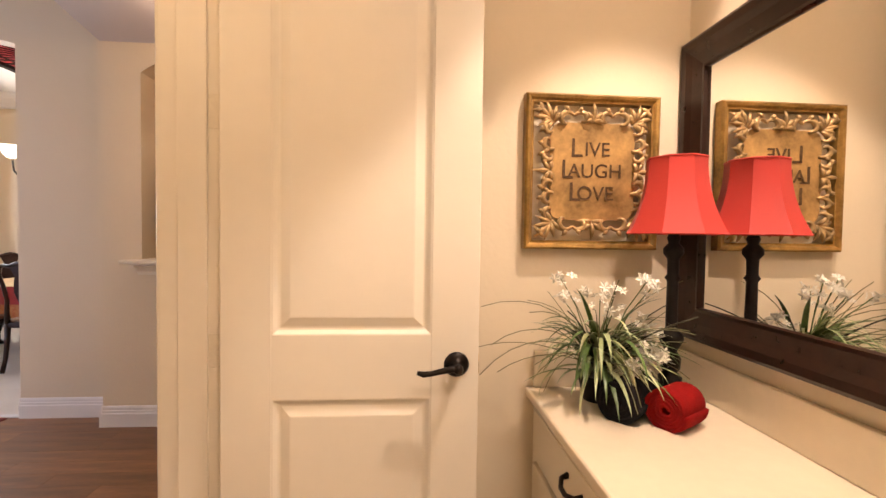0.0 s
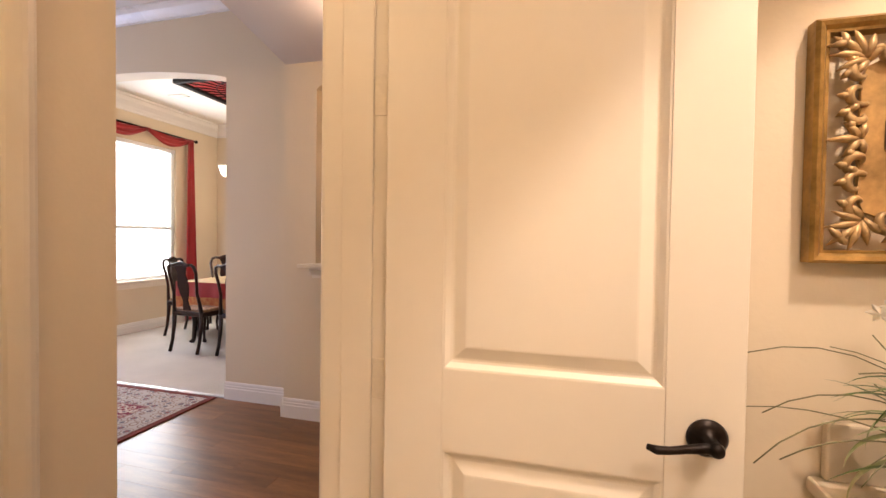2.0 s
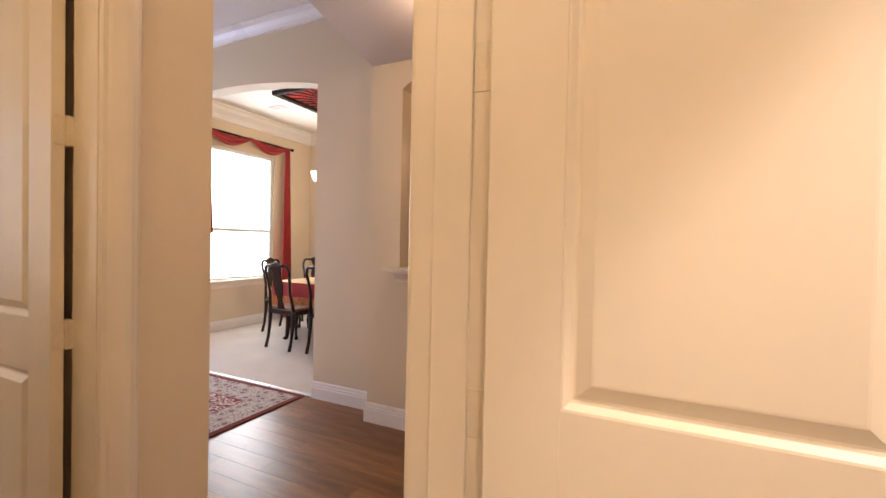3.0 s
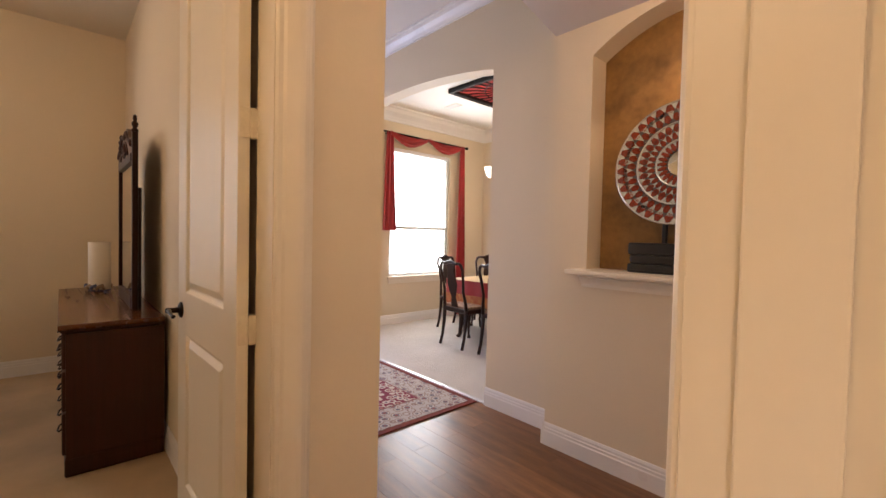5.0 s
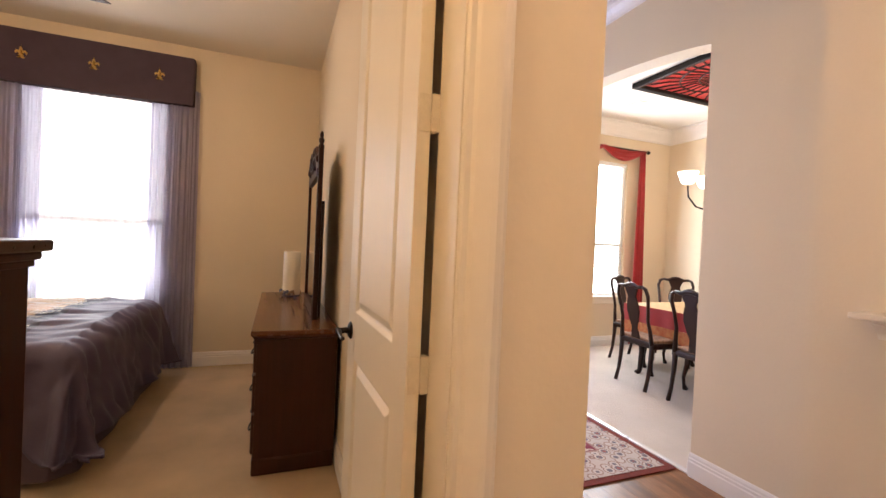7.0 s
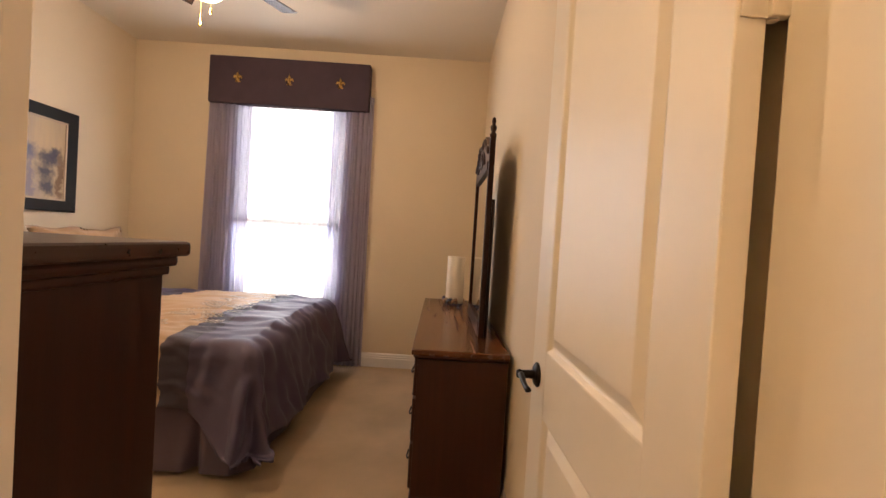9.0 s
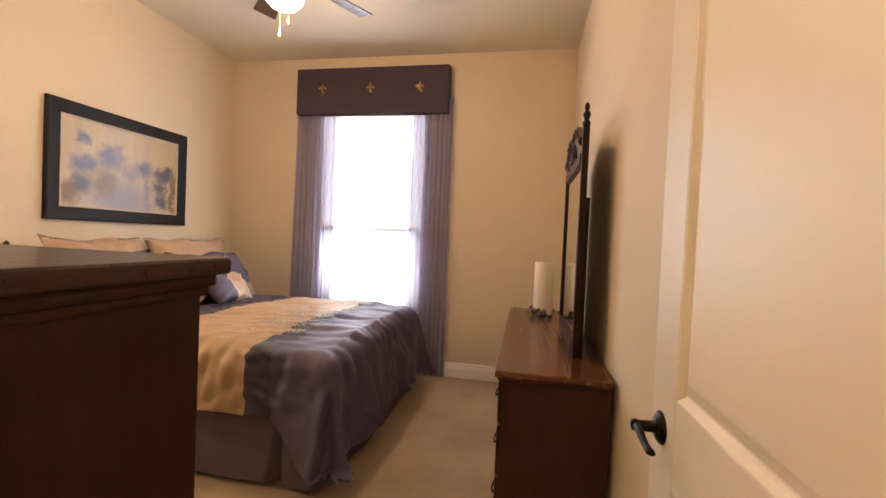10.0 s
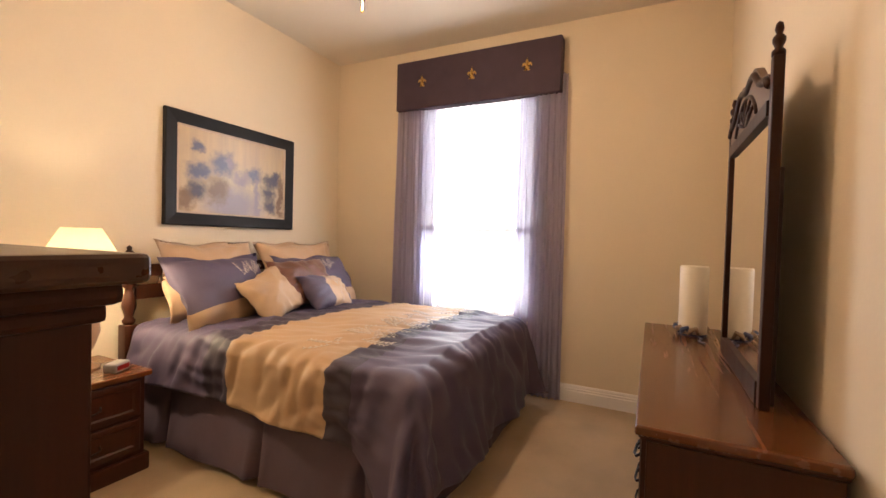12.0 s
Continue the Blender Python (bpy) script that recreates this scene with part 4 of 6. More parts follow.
def drawer_front(parent, x0, x1, z0, z1, y, axis="y", sign=-1, mat=None, pulls=2):
    """A bevelled drawer front with small pulls on a cabinet face; axis is the face's normal."""
    def place(a, b, o):
        return (a, y + sign * o, b) if axis == "y" else (y + sign * o, a, b)
    prof = ((0, 0), (0, 0.012), (0.008, 0.016), (0.030, 0.016), (0.040, 0.008), (0.046, 0.008))
    bm = bmesh.new()
    rings = [[bm.verts.new(place(a, b, o)) for a, b in ((x0 + i, z0 + i), (x1 - i, z0 + i), (x1 - i, z1 - i), (x0 + i, z1 - i))] for i, o in prof]
    for p, q in zip(rings, rings[1:]):
        for i in range(4):
            bm.faces.new((p[i], p[(i + 1) % 4], q[(i + 1) % 4], q[i]))
    bm.faces.new(rings[-1])
    bmesh.ops.recalc_face_normals(bm, faces=list(bm.faces))
    d = part("drawer", bm, mat or CHERRYV, parent)
    for k in range(pulls):
        xc, zc = x0 + (x1 - x0) * (k + 0.5) / pulls, (z0 + z1) / 2
        pts = [place(xc + dx, zc + dz, o) for dx, dz, o in ((-0.045, 0.006, 0.010), (-0.042, -0.008, 0.026), (0, -0.018, 0.032), (0.042, -0.008, 0.026), (0.045, 0.006, 0.010))]
        part("pull", tube_bm(pts, 0.0045, 6), BRONZE, d, "dark metal pull", True)


dresser = thing("dresser", pose(0, 0, 0), "long cherry wood dresser with drawers by the wall", "dresser")
dx0, dx1, dy0, dy1, dz = -4.77, -3.022, 0.952, 1.412, 0.800
# top and sides are one wood; the lit top is painted paler
part("top", box_bm(dx0, dy0, dz - 0.028, dx1, dy1, dz, 0.010, 3), CHERRYLIT, dresser, "polished cherry top")
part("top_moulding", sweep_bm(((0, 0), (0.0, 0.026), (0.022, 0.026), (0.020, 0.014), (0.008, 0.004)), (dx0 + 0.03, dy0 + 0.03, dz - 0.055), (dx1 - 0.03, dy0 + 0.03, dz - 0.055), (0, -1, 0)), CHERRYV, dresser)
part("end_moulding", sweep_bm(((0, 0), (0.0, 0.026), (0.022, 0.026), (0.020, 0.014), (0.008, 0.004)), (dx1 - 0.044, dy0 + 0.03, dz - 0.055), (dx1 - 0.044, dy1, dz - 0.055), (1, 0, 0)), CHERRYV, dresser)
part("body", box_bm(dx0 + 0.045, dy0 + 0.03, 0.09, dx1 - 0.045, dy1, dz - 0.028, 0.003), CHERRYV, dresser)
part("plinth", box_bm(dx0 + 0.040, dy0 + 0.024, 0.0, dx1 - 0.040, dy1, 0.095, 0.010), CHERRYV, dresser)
for c in range(3):
    w = (dx1 - dx0 - 0.13) / 3
    for z0, z1 in ((0.11, 0.325), (0.34, 0.545), (0.56, 0.745)):
        drawer_front(dresser, dx0 + 0.065 + w * c + 0.008, dx0 + 0.065 + w * (c + 1) - 0.008, z0, z1, dy0 + 0.03)

mirror = thing("dresser_mirror", pose(0, 0, 0), "dark wood dresser mirror with carved crest and finial posts", "mirror")
mx0, mx1, my, mb = -4.13, -3.355, 1.300, dz + 0.001
fin = ((0.0, 0), (0.018, 0.0), (0.018, 0.015), (0.010, 0.024), (0.017, 0.042), (0.017, 0.055), (0.008, 0.066), (0.012, 0.080), (0.009, 0.098), (0.0, 0.106))
for x in (mx0, mx1):
    p = part("post", box_bm(x - 0.018, my - 0.015, mb, x + 0.018, my + 0.015, mb + 1.077, 0.004), CHESTWOOD, mirror)
    f = lathe_bm(fin, 14, False)
    f.transform(Matrix.Translation((x, my, mb + 1.077)))
    part("finial", f, CHESTWOOD, p, "turned finial", True)
part("bottom_rail", box_bm(mx0 + 0.027, my - 0.018, mb, mx1 - 0.027, my + 0.018, mb + 0.075, 0.004), CHESTWOOD, mirror)
part("top_rail", box_bm(mx0 + 0.027, my - 0.020, mb + 0.905, mx1 - 0.027, my + 0.018, mb + 0.955, 0.004), CHESTWOOD, mirror)
part("glass", boxes((mx0 + 0.027, my - 0.004, mb + 0.075, mx1 - 0.027, my + 0.002, mb + 0.905)), MIRROR, mirror, "clear mirror glass")
part("backing", boxes((mx0 + 0.020, my + 0.003, mb + 0.05, mx1 - 0.020, my + 0.012, mb + 0.93)), MAHOGANY, mirror)
cr = bmesh.new()
fv, bv = [], []
n = 40
for i in range(n + 1):
    t = i / n
    x = mx0 + 0.027 + (mx1 - mx0 - 0.054) * t
    z = mb + 0.955 + 0.045 + 0.135 * max(0.0, math.sin(math.pi * t)) ** 0.7 + 0.018 * math.cos(6 * math.pi * t)
    fv.append((cr.verts.new((x, my - 0.014, mb + 0.955)), cr.verts.new((x, my - 0.014, z))))
    bv.append((cr.verts.new((x, my + 0.010, mb + 0.955)), cr.verts.new((x, my + 0.010, z))))
for i in range(n):
    cr.faces.new((fv[i][0], fv[i + 1][0], fv[i + 1][1], fv[i][1]))
    cr.faces.new((bv[i][1], bv[i + 1][1], bv[i + 1][0], bv[i][0]))
    cr.faces.new((fv[i][1], fv[i + 1][1], bv[i + 1][1], bv[i][1]))
    cr.faces.new((bv[i][0], bv[i + 1][0], fv[i + 1][0], fv[i][0]))
bmesh.ops.recalc_face_normals(cr, faces=list(cr.faces))
crest = part("crest", cr, material("carved_walnut", (0.15, 0.075, 0.036), 0.45, vary=0.2, scale=6, grain=30, bump=0.1, stretch=(8, 8, 1)), mirror, "arched carved crest in paler wood")
xm = (mx0 + mx1) / 2
span = mx1 - mx0 - 0.054
edge = [(mx0 + 0.027 + span * k / 24, my - 0.014, mb + 0.985 + 0.125 * math.sin(math.pi * k / 24) ** 0.7 + 0.016 * math.cos(math.pi * k / 4)) for k in range(25)]
part("carved_edge", tube_bm(edge, 0.014, 8), CHESTWOOD, crest, "dark scalloped edge", True)
inner = [(xm - 0.20 + 0.40 * k / 16, my - 0.016, mb + 0.962 + 0.105 * math.sin(math.pi * k / 16) ** 0.75) for k in range(17)]
part("carving", tube_bm(inner, 0.008, 8), CHESTWOOD, crest, "dark inner arch", True)
for k in range(5):
    a = math.pi * (k + 1) / 6
    part("carving", tube_bm([(xm, my - 0.015, mb + 0.960), (xm + 0.10 * math.cos(a), my - 0.019, mb + 0.960 + 0.05 * math.sin(a)), (xm + 0.18 * math.cos(a), my - 0.016, mb + 0.960 + 0.10 * math.sin(a))], [0.004, 0.008, 0.004], 8), CHESTWOOD, crest, "", True)
part("brace", box_bm(mx1 - 0.10, my + 0.023, mb, mx1 - 0.05, my + 0.040, mb + 0.75, 0.003), MAHOGANY, mirror)

WAX = material("ivory_wax", (0.82, 0.74, 0.60), 0.5, vary=0.03, scale=8, bump=0.05)
BLUE = material("blue_ribbon", (0.10, 0.13, 0.23), 0.5, vary=0.25, scale=25)
TAUPE = material("taupe_ribbon", (0.42, 0.30, 0.20), 0.5, vary=0.2, scale=25)
cd = thing("pillar_candle", pose(-4.50, 1.195, dz), "tall ivory pillar candle with blue ribbon round its base", "candle")
part("candle", lathe_bm(((0.0, 0.012), (0.069, 0.012), (0.071, 0.018), (0.071, 0.380), (0.068, 0.386), (0.056, 0.382), (0.0, 0.378)), 32, False), WAX, cd, "", True)
part("base", lathe_bm(((0.0, 0.0), (0.070, 0.0), (0.072, 0.008), (0.066, 0.014), (0.0, 0.014)), 28, False), BLUE, cd, "", True)
for k in range(9):
    a = 1.9 + k * 0.50
    part("ribbon", tube_bm([(0.07 * math.cos(a), 0.07 * math.sin(a), 0.012), (0.084 * math.cos(a + 0.2), 0.084 * math.sin(a + 0.2), 0.036), (0.088 * math.cos(a + 0.5), 0.088 * math.sin(a + 0.5), 0.050), (0.07 * math.cos(a + 0.7), 0.07 * math.sin(a + 0.7), 0.014)], [0.008, 0.014, 0.013, 0.008], 8), BLUE if k % 2 else TAUPE, cd, "", True)
part("cord", tube_bm([(0.07, 0.02, 0.006), (0.13, 0.035, 0.006), (0.19, 0.015, 0.006), (0.25, 0.04, 0.006)], 0.005, 6), BLUE, cd, "thin dark cord", True)

# tall chest beside the doorway
CHESTTOP = material("dark_cherry_top", (0.036, 0.011, 0.005), 0.3, vary=0.015, scale=3, grain=22, bump=0.0, stretch=(14, 0.7, 14), spec=0.35)
chest = thing("chest_of_drawers", pose(0, 0, 0), "tall dark cherry chest of drawers with stepped cornice", "chest")
cx0, cx1, cy0, cy1, cz = -1.978, -1.552, -0.46, 0.470, 1.272
part("body", box_bm(cx0, cy0, 0.10, cx1, cy1, cz - 0.060, 0.004), CHESTWOOD, chest)
part("plinth", box_bm(cx0 - 0.02, cy0 - 0.02, 0.0, cx1, cy1 + 0.02, 0.105, 0.010), CHESTWOOD, chest)
part("cornice", box_bm(cx0 - 0.009, cy0 - 0.009, cz - 0.072, cx1, cy1 + 0.009, cz - 0.052, 0.006), CHESTWOOD, chest)
part("cornice", box_bm(cx0 - 0.020, cy0 - 0.020, cz - 0.054, cx1, cy1 + 0.020, cz - 0.030, 0.009), CHESTWOOD, chest)
part("top", box_bm(cx0 - 0.038, cy0 - 0.038, cz - 0.032, cx1, cy1 + 0.036, cz, 0.010, 3), CHESTTOP, chest, "polished cherry top")
for z0, z1 in ((0.13, 0.37), (0.385, 0.615), (0.63, 0.84), (0.855, 1.02), (1.03, 1.135)):
    drawer_front(chest, cy0 + 0.03, cy1 - 0.03, z0, z1, cx0, "x", -1, CHESTWOOD)

# bed
bed = thing("bed", pose(0, 0, 0), "double bed with cherry headboard, purple and gold bedding", "bed")
bx0, bx1, byh, byf, bt = -4.90, -3.37, -1.93, 0.02, 0.70
part("box_spring", box_bm(bx0, byh, 0.17, bx1, byf, 0.36, 0.03), PURPLED, bed)
part("mattress", box_bm(bx0, byh, 0.36, bx1, byf, bt - 0.03, 0.06, 4), GOLDSATIN, bed)
for x in (-3.285, -4.98):
    tp = lathe_bm(((0.026, 0.698), (0.036, 0.715), (0.036, 0.730), (0.024, 0.745), (0.026, 0.760), (0.041, 0.815), (0.038, 0.850), (0.026, 0.905), (0.023, 0.930), (0.040, 0.945), (0.040, 1.07), (0.024, 1.085), (0.036, 1.11), (0.034, 1.15), (0.012, 1.175), (0.016, 1.19), (0.0, 1.205)), 16, False)
    merge(tp, box_bm(-0.040, -0.040, 0.0, 0.040, 0.040, 0.700, 0.006))
    tp.transform(Matrix.Translation((x, -1.985, 0)))
    part("headboard_post", tp, CHERRYV, bed, "turned cherry bedpost", True)
part("headboard_rail", box_bm(-4.94, -2.005, 1.00, -3.32, -1.965, 1.08, 0.008), CHESTWOOD, bed)
part("headboard_panel", box_bm(-4.94, -1.995, 0.855, -3.32, -1.975, 0.95, 0.004), CHESTWOOD, bed)
part("lower_rail", box_bm(-4.94, -1.998, 0.36, -3.32, -1.968, 0.60, 0.006), CHESTWOOD, bed)
for i in range(11):
    x = -4.80 + 1.32 * i / 10
    sp = lathe_bm(((0.012, 0.94), (0.018, 0.96), (0.012, 0.975), (0.015, 1.0)), 10)
    sp.transform(Matrix.Translation((x, -1.985, 0)))
    part("spindle", sp, CHESTWOOD, bed, "", True)
for x, y in ((-3.45, -0.05), (-4.82, -0.05)):
    fo = lathe_bm(((0.025, 0.0), (0.035, 0.03), (0.028, 0.10), (0.034, 0.18)), 14)
    fo.transform(Matrix.Translation((x, y, 0)))
    part("foot", fo, CHERRYV, bed, "", True)


def skirt_bm(points, z0, z1, amp, pitch, flare=0.0, pleats=(), step=0.02):
    """A hanging cloth along a line of plan points; it flares to its hem and folds in at each pleat."""
    bm = bmesh.new()
    pts = [Vector((*p, 0)) for p in points]
    cols, run = [], 0.0
    for a, b in zip(pts, pts[1:]):
        d = (b - a)
        n = max(2, int(d.length / step))
        nor = Vector((d.y, -d.x, 0)).normalized()
        for i in range(n):
            s = run + d.length * i / n
            w = math.sin(s / pitch * 2 * math.pi) + 0.5 * math.sin(s / pitch * 4.7 + 1)
            col = []
            for k in range(7):
                low = 1 - k / 6
                out = amp * w * (0.35 + 0.65 * low) + flare * low
                for p in pleats:
                    out += 0.012 * math.exp(-((abs(s - p) - 0.055) / 0.030) ** 2) * low - 0.055 * low * math.exp(-((s - p) / (0.006 + 0.026 * low)) ** 2)
                col.append(bm.verts.new((*((a + d * i / n) + nor * out)[:2], z0 + (z1 - z0) * k / 6)))
            cols.append(col)
        run += d.length
    for a, b in zip(cols, cols[1:]):
        for k in range(6):
            bm.faces.new((a[k], b[k], b[k + 1], a[k + 1]))
    return bm


SKIRT = material("purple_skirt_cloth", (0.115, 0.083, 0.112), 0.6, vary=0.1, scale=6, grain=200, bump=0.2, spec=0.3)
part("bed_skirt", skirt_bm([(-3.335, -1.88), (-3.325, 0.05), (-4.97, 0.05), (-4.97, -1.88)], 0.03, 0.42, 0.008, 0.46, 0.075, (0.28, 1.07, 1.72, 2.75), 0.008), SKIRT, bed, "dark purple pleated bed skirt", True)

STRIPE = material("ruched_dark_stripe", (0.058, 0.046, 0.072), 0.5, vary=0.10, scale=14, grain=150, bump=0.5, depth=0.003)


def comforter():
    a, b, hy = 0.775, byf + 0.02, byh + 0.02
    cxm = (bx0 + bx1) / 2
    R, side, foot = 0.085, 0.40, 0.61
    ns, nv = 150, 190
    bm = bmesh.new()
    grid, tone = [], []
    for j in range(nv + 1):
        v = hy + (b + foot - hy) * j / nv
        row = []
        for i in range(ns + 1):
            s = -(a + side) + 2 * (a + side) * i / ns
            k = min(1.0, max(0.0, (v + 0.26) / 0.34))
            hang = 0.37 + 0.03 * min(1.0, max(0.0, v + 1.5)) + 0.25 * k * k * (3 - 2 * k)
            dx, dy = max(0.0, abs(s) - a) * hang / side, max(0.0, v - b)
            h = math.hypot(dx, dy)
            # the foot corners swing out and stop short of the floor
            h = min(h, 0.61)
            ex, ey = ((math.copysign(1, s) * dx / h, dy / h) if h > 1e-6 else (0, 0))
            if h < R * 1.571:
                out, fall = R * math.sin(h / R), R * (1 - math.cos(h / R))
            else:
                out, fall = R, R + (h - R * 1.571)
            ang = math.atan2(dy, dx) if h > 1e-6 else 0
            ph = (v * 9 if dx >= dy else s * 11) + 4 * ang
            fold = max(0.0, fall - 0.05)
            corner = math.sin(2 * ang) if dx > 0 and dy > 0 else 0.0
            out += fold * (0.10 + 0.045 * math.sin(0.8 * ph) + 0.022 * math.sin(2.1 * ph + 1.0)) + corner * fold * (0.10 + 0.10 * math.sin(7 * ang))
            x = cxm + max(-a, min(a, s)) + ex * out
            y = min(v, b) + ey * out
            z = bt - fall
            w = noise.noise((s * 3.0, v * 2.6, 1.3)) * 0.016 + noise.noise((s * 8.0, v * 6.5, 4.0)) * 0.005
            w += abs(noise.noise((s * 6.0 + v * 5, v * 2.5 - s * 1.5, 7.0))) * 0.022
            # the satin puckers away from the seams of the dark stripes
            for seam in (-1.20, -1.02, -0.33, -0.20):
                gap = abs(v - seam)
                w += math.exp(-gap / 0.13) * (abs(noise.noise((s * 15.0 + gap * 4, seam * 7 + gap * 1.5, 3.0))) * 0.026 - 0.006)
            if dx > dy:
                w += abs(noise.noise((v * 9.0 + s * 2, s * 1.6, 2.0))) * 0.024
            else:
                w += abs(noise.noise((s * 8.0 + v * 3, v * 1.8, 2.0))) * 0.020
            if h < 0.02:
                z += w + 0.030 * math.cos(s / a * 1.4) + 0.020 * max(0, math.sin((v - hy) * 1.6))
            else:
                x += ex * w * 1.6
                y += ey * w * 1.6
                z += w * 0.6 + 0.030 * math.cos(1.4) + 0.020 * max(0, math.sin((min(v, b) - hy) * 1.6))
            z = max(z, 0.025)
            row.append(bm.verts.new((x, y, z)))
        grid.append(row)
    for j in range(nv):
        vm = hy + (b + foot - hy) * (j + 0.5) / nv
        slot = 0 if vm < -1.20 else 1 if vm < -1.02 else 2 if vm < -0.33 else 1 if vm < -0.20 else 0
        for i in range(ns):
            f = bm.faces.new((grid[j][i], grid[j][i + 1], grid[j + 1][i + 1], grid[j + 1][i]))
            f.material_index, f.smooth = slot, True
    bmesh.ops.recalc_face_normals(bm, faces=list(bm.faces))
    return bm


cf = tagged(obj("comforter", comforter(), PURPLE, True), "purple satin comforter with a gold band, spread over the bed", "comforter")
cf.data.materials.append(STRIPE)
cf.data.materials.append(GOLDSATIN)
so = cf.modifiers.new("thickness", "SOLIDIFY")
so.thickness, so.offset = 0.014, -1
EMBROID = material("silver_embroidery", (0.62, 0.54, 0.44), 0.4, vary=0.15, scale=60)


def sprig_bm(scale, seed):
    """An embroidered spray of small leaves on curling stems, flat in the xy plane."""
    r = random.Random(seed)
    bm = bmesh.new()
    for k in range(4):
        p, ang = Vector((0, 0, 0)), r.uniform(0.6, 2.5)
        pts = []
        for i in range(7):
            pts.append(p.copy())
            p = p + Vector((math.cos(ang), math.sin(ang), 0)) * 0.022 * scale
            ang += r.uniform(-0.3, 0.3)
        tube_bm(pts, 0.0016 * scale, 4, bm)
        for q in pts[2:]:
            for s in (-1, 1):
                an = ang + s * 0.9
                tube_bm([q, q + Vector((math.cos(an), math.sin(an), 0)) * 0.010 * scale, q + Vector((math.cos(an), math.sin(an), 0)) * 0.019 * scale], [0.001 * scale, 0.0042 * scale, 0.0008 * scale], 4, bm)
    return bm


for k in range(12):
    s = part("embroidery", sprig_bm(1.35, k), EMBROID, cf, "pale silver embroidered sprigs")
    x = -4.75 + 1.28 * k / 11
    s.matrix_local = pose(x, -0.42 + 0.03 * math.sin(k * 2.1), bt + 0.036 + 0.028 * math.cos((x + 4.135) / 0.775 * 1.4), 0, 0, 180 * (k % 2)) @ Matrix.Diagonal((1, 1, 0.35, 1))


def pillow(name, m, w, h, d, mat, label, seed, band=None, flange=0.0):
    """A stuffed pillow; flange is the share of its half-width that is a flat, limp border."""
    bm = bmesh.new()
    n = 22
    grids = []
    for sgn in (1, -1):
        g = []
        for j in range(n + 1):
            row = []
            for i in range(n + 1):
                u, v = -1 + 2 * i / n, -1 + 2 * j / n
                fu, fv2 = abs(u) / (1 - flange), abs(v) / (1 - flange)
                puff = (max(0, 1 - fu ** 2.2) * max(0, 1 - fv2 ** 2.2)) ** 0.42
                limp = flange and max(0.0, max(abs(u), abs(v)) - 1 + flange) / max(flange, 0.01)
                rad = math.atan2(v, u)
                x = w / 2 * u * (1 - 0.09 * (1 - v * v) * abs(u)) + 0.016 * noise.noise((v * 2.6, seed, u))
                y = h / 2 * v * (1 - 0.10 * (1 - u * u) * abs(v)) + 0.020 * noise.noise((u * 2.6, seed + 5, v))
                z = sgn * d / 2 * puff + 0.022 * noise.noise((u * 2 + seed, v * 2, sgn)) * puff + 0.012 * noise.noise((u * 5 + seed, v * 5, sgn)) * puff + 0.014 * math.sin(rad * 13 + seed * 3 + 2 * noise.noise((u * 2, v * 2, seed))) * min(1, u * u + v * v) * puff
                z += limp * 0.030 * math.sin(rad * 5 + seed * 2.0) + (sgn * 0.003 if max(abs(u), abs(v)) < 0.999 else 0.0)
                row.append(bm.verts.new((x, y, z)))
            g.append(row)
        grids.append(g)
    for g, sgn in zip(grids, (1, -1)):
        for j in range(n):
            for i in range(n):
                q = (g[j][i], g[j][i + 1], g[j + 1][i + 1], g[j + 1][i])
                f = bm.faces.new(q if sgn > 0 else tuple(reversed(q)))
                f.smooth = True
                if band and band[0] <= (j + 0.5) / n <= band[1]:
                    f.material_index = 1
    bmesh.ops.remove_doubles(bm, verts=list(bm.verts), dist=0.0005)
    p = tagged(obj(name, bm, mat, True), label, "pillow", "pillows on the bed")
    p.matrix_world = m
    if band:
        p.data.materials.append(band[2])
    return p


CREAM = material("peach_satin", (0.56, 0.37, 0.22), 0.45, vary=0.06, scale=8, grain=250, bump=0.2, sheen=0.2)
BROWN = material("brown_satin", (0.16, 0.055, 0.028), 0.4, vary=0.1, scale=8, grain=250, bump=0.2, sheen=0.2)
zb = bt + 0.04
pillow("pillow", pose(-3.76, -1.83, zb + 0.235, 106, 0, 4), 0.80, 0.56, 0.22, CREAM, "peach satin bed pillow leaning on the headboard", 1, None, 0.10)
pillow("pillow", pose(-4.58, -1.83, zb + 0.235, 106, 0, -3), 0.82, 0.56, 0.22, CREAM, "peach satin bed pillow leaning on the headboard", 2, None, 0.10)
e1 = pillow("euro_pillow", pose(-3.69, -1.60, zb + 0.178, 124, 0, 8), 0.80, 0.52, 0.24, PURPLE, "purple satin sham with a gold band and embroidery", 3, (0.0, 0.24, GOLDSATIN), 0.09)
e2 = pillow("euro_pillow", pose(-4.58, -1.62, zb + 0.172, 124, 0, -6), 0.80, 0.50, 0.24, PURPLE, "purple satin sham with a gold band and embroidery", 4, (0.0, 0.24, GOLDSATIN), 0.09)
pillow("accent_pillow", pose(-4.24, -1.44, zb + 0.195, 124, 0, 2), 0.60, 0.40, 0.16, BROWN, "brown satin accent pillow leaning on a sham", 5)
pillow("throw_pillow", pose(-3.86, -1.36, zb + 0.142, 128, 16, 14), 0.40, 0.37, 0.16, GOLDSATIN, "gold square throw pillow", 6)
tp = pillow("throw_pillow", pose(-4.34, -1.30, zb + 0.118, 130, -4, 8), 0.53, 0.31, 0.15, PURPLE, "purple throw pillow with a cream embroidered middle", 7)
tp.data.materials.append(CREAM)
for f in tp.data.polygons:
    f.material_index = 1 if -0.19 < f.center.x < 0.05 else 0
spray = part("embroidery", sprig_bm(0.8, 61), EMBROID, tp, "white embroidered sprigs")
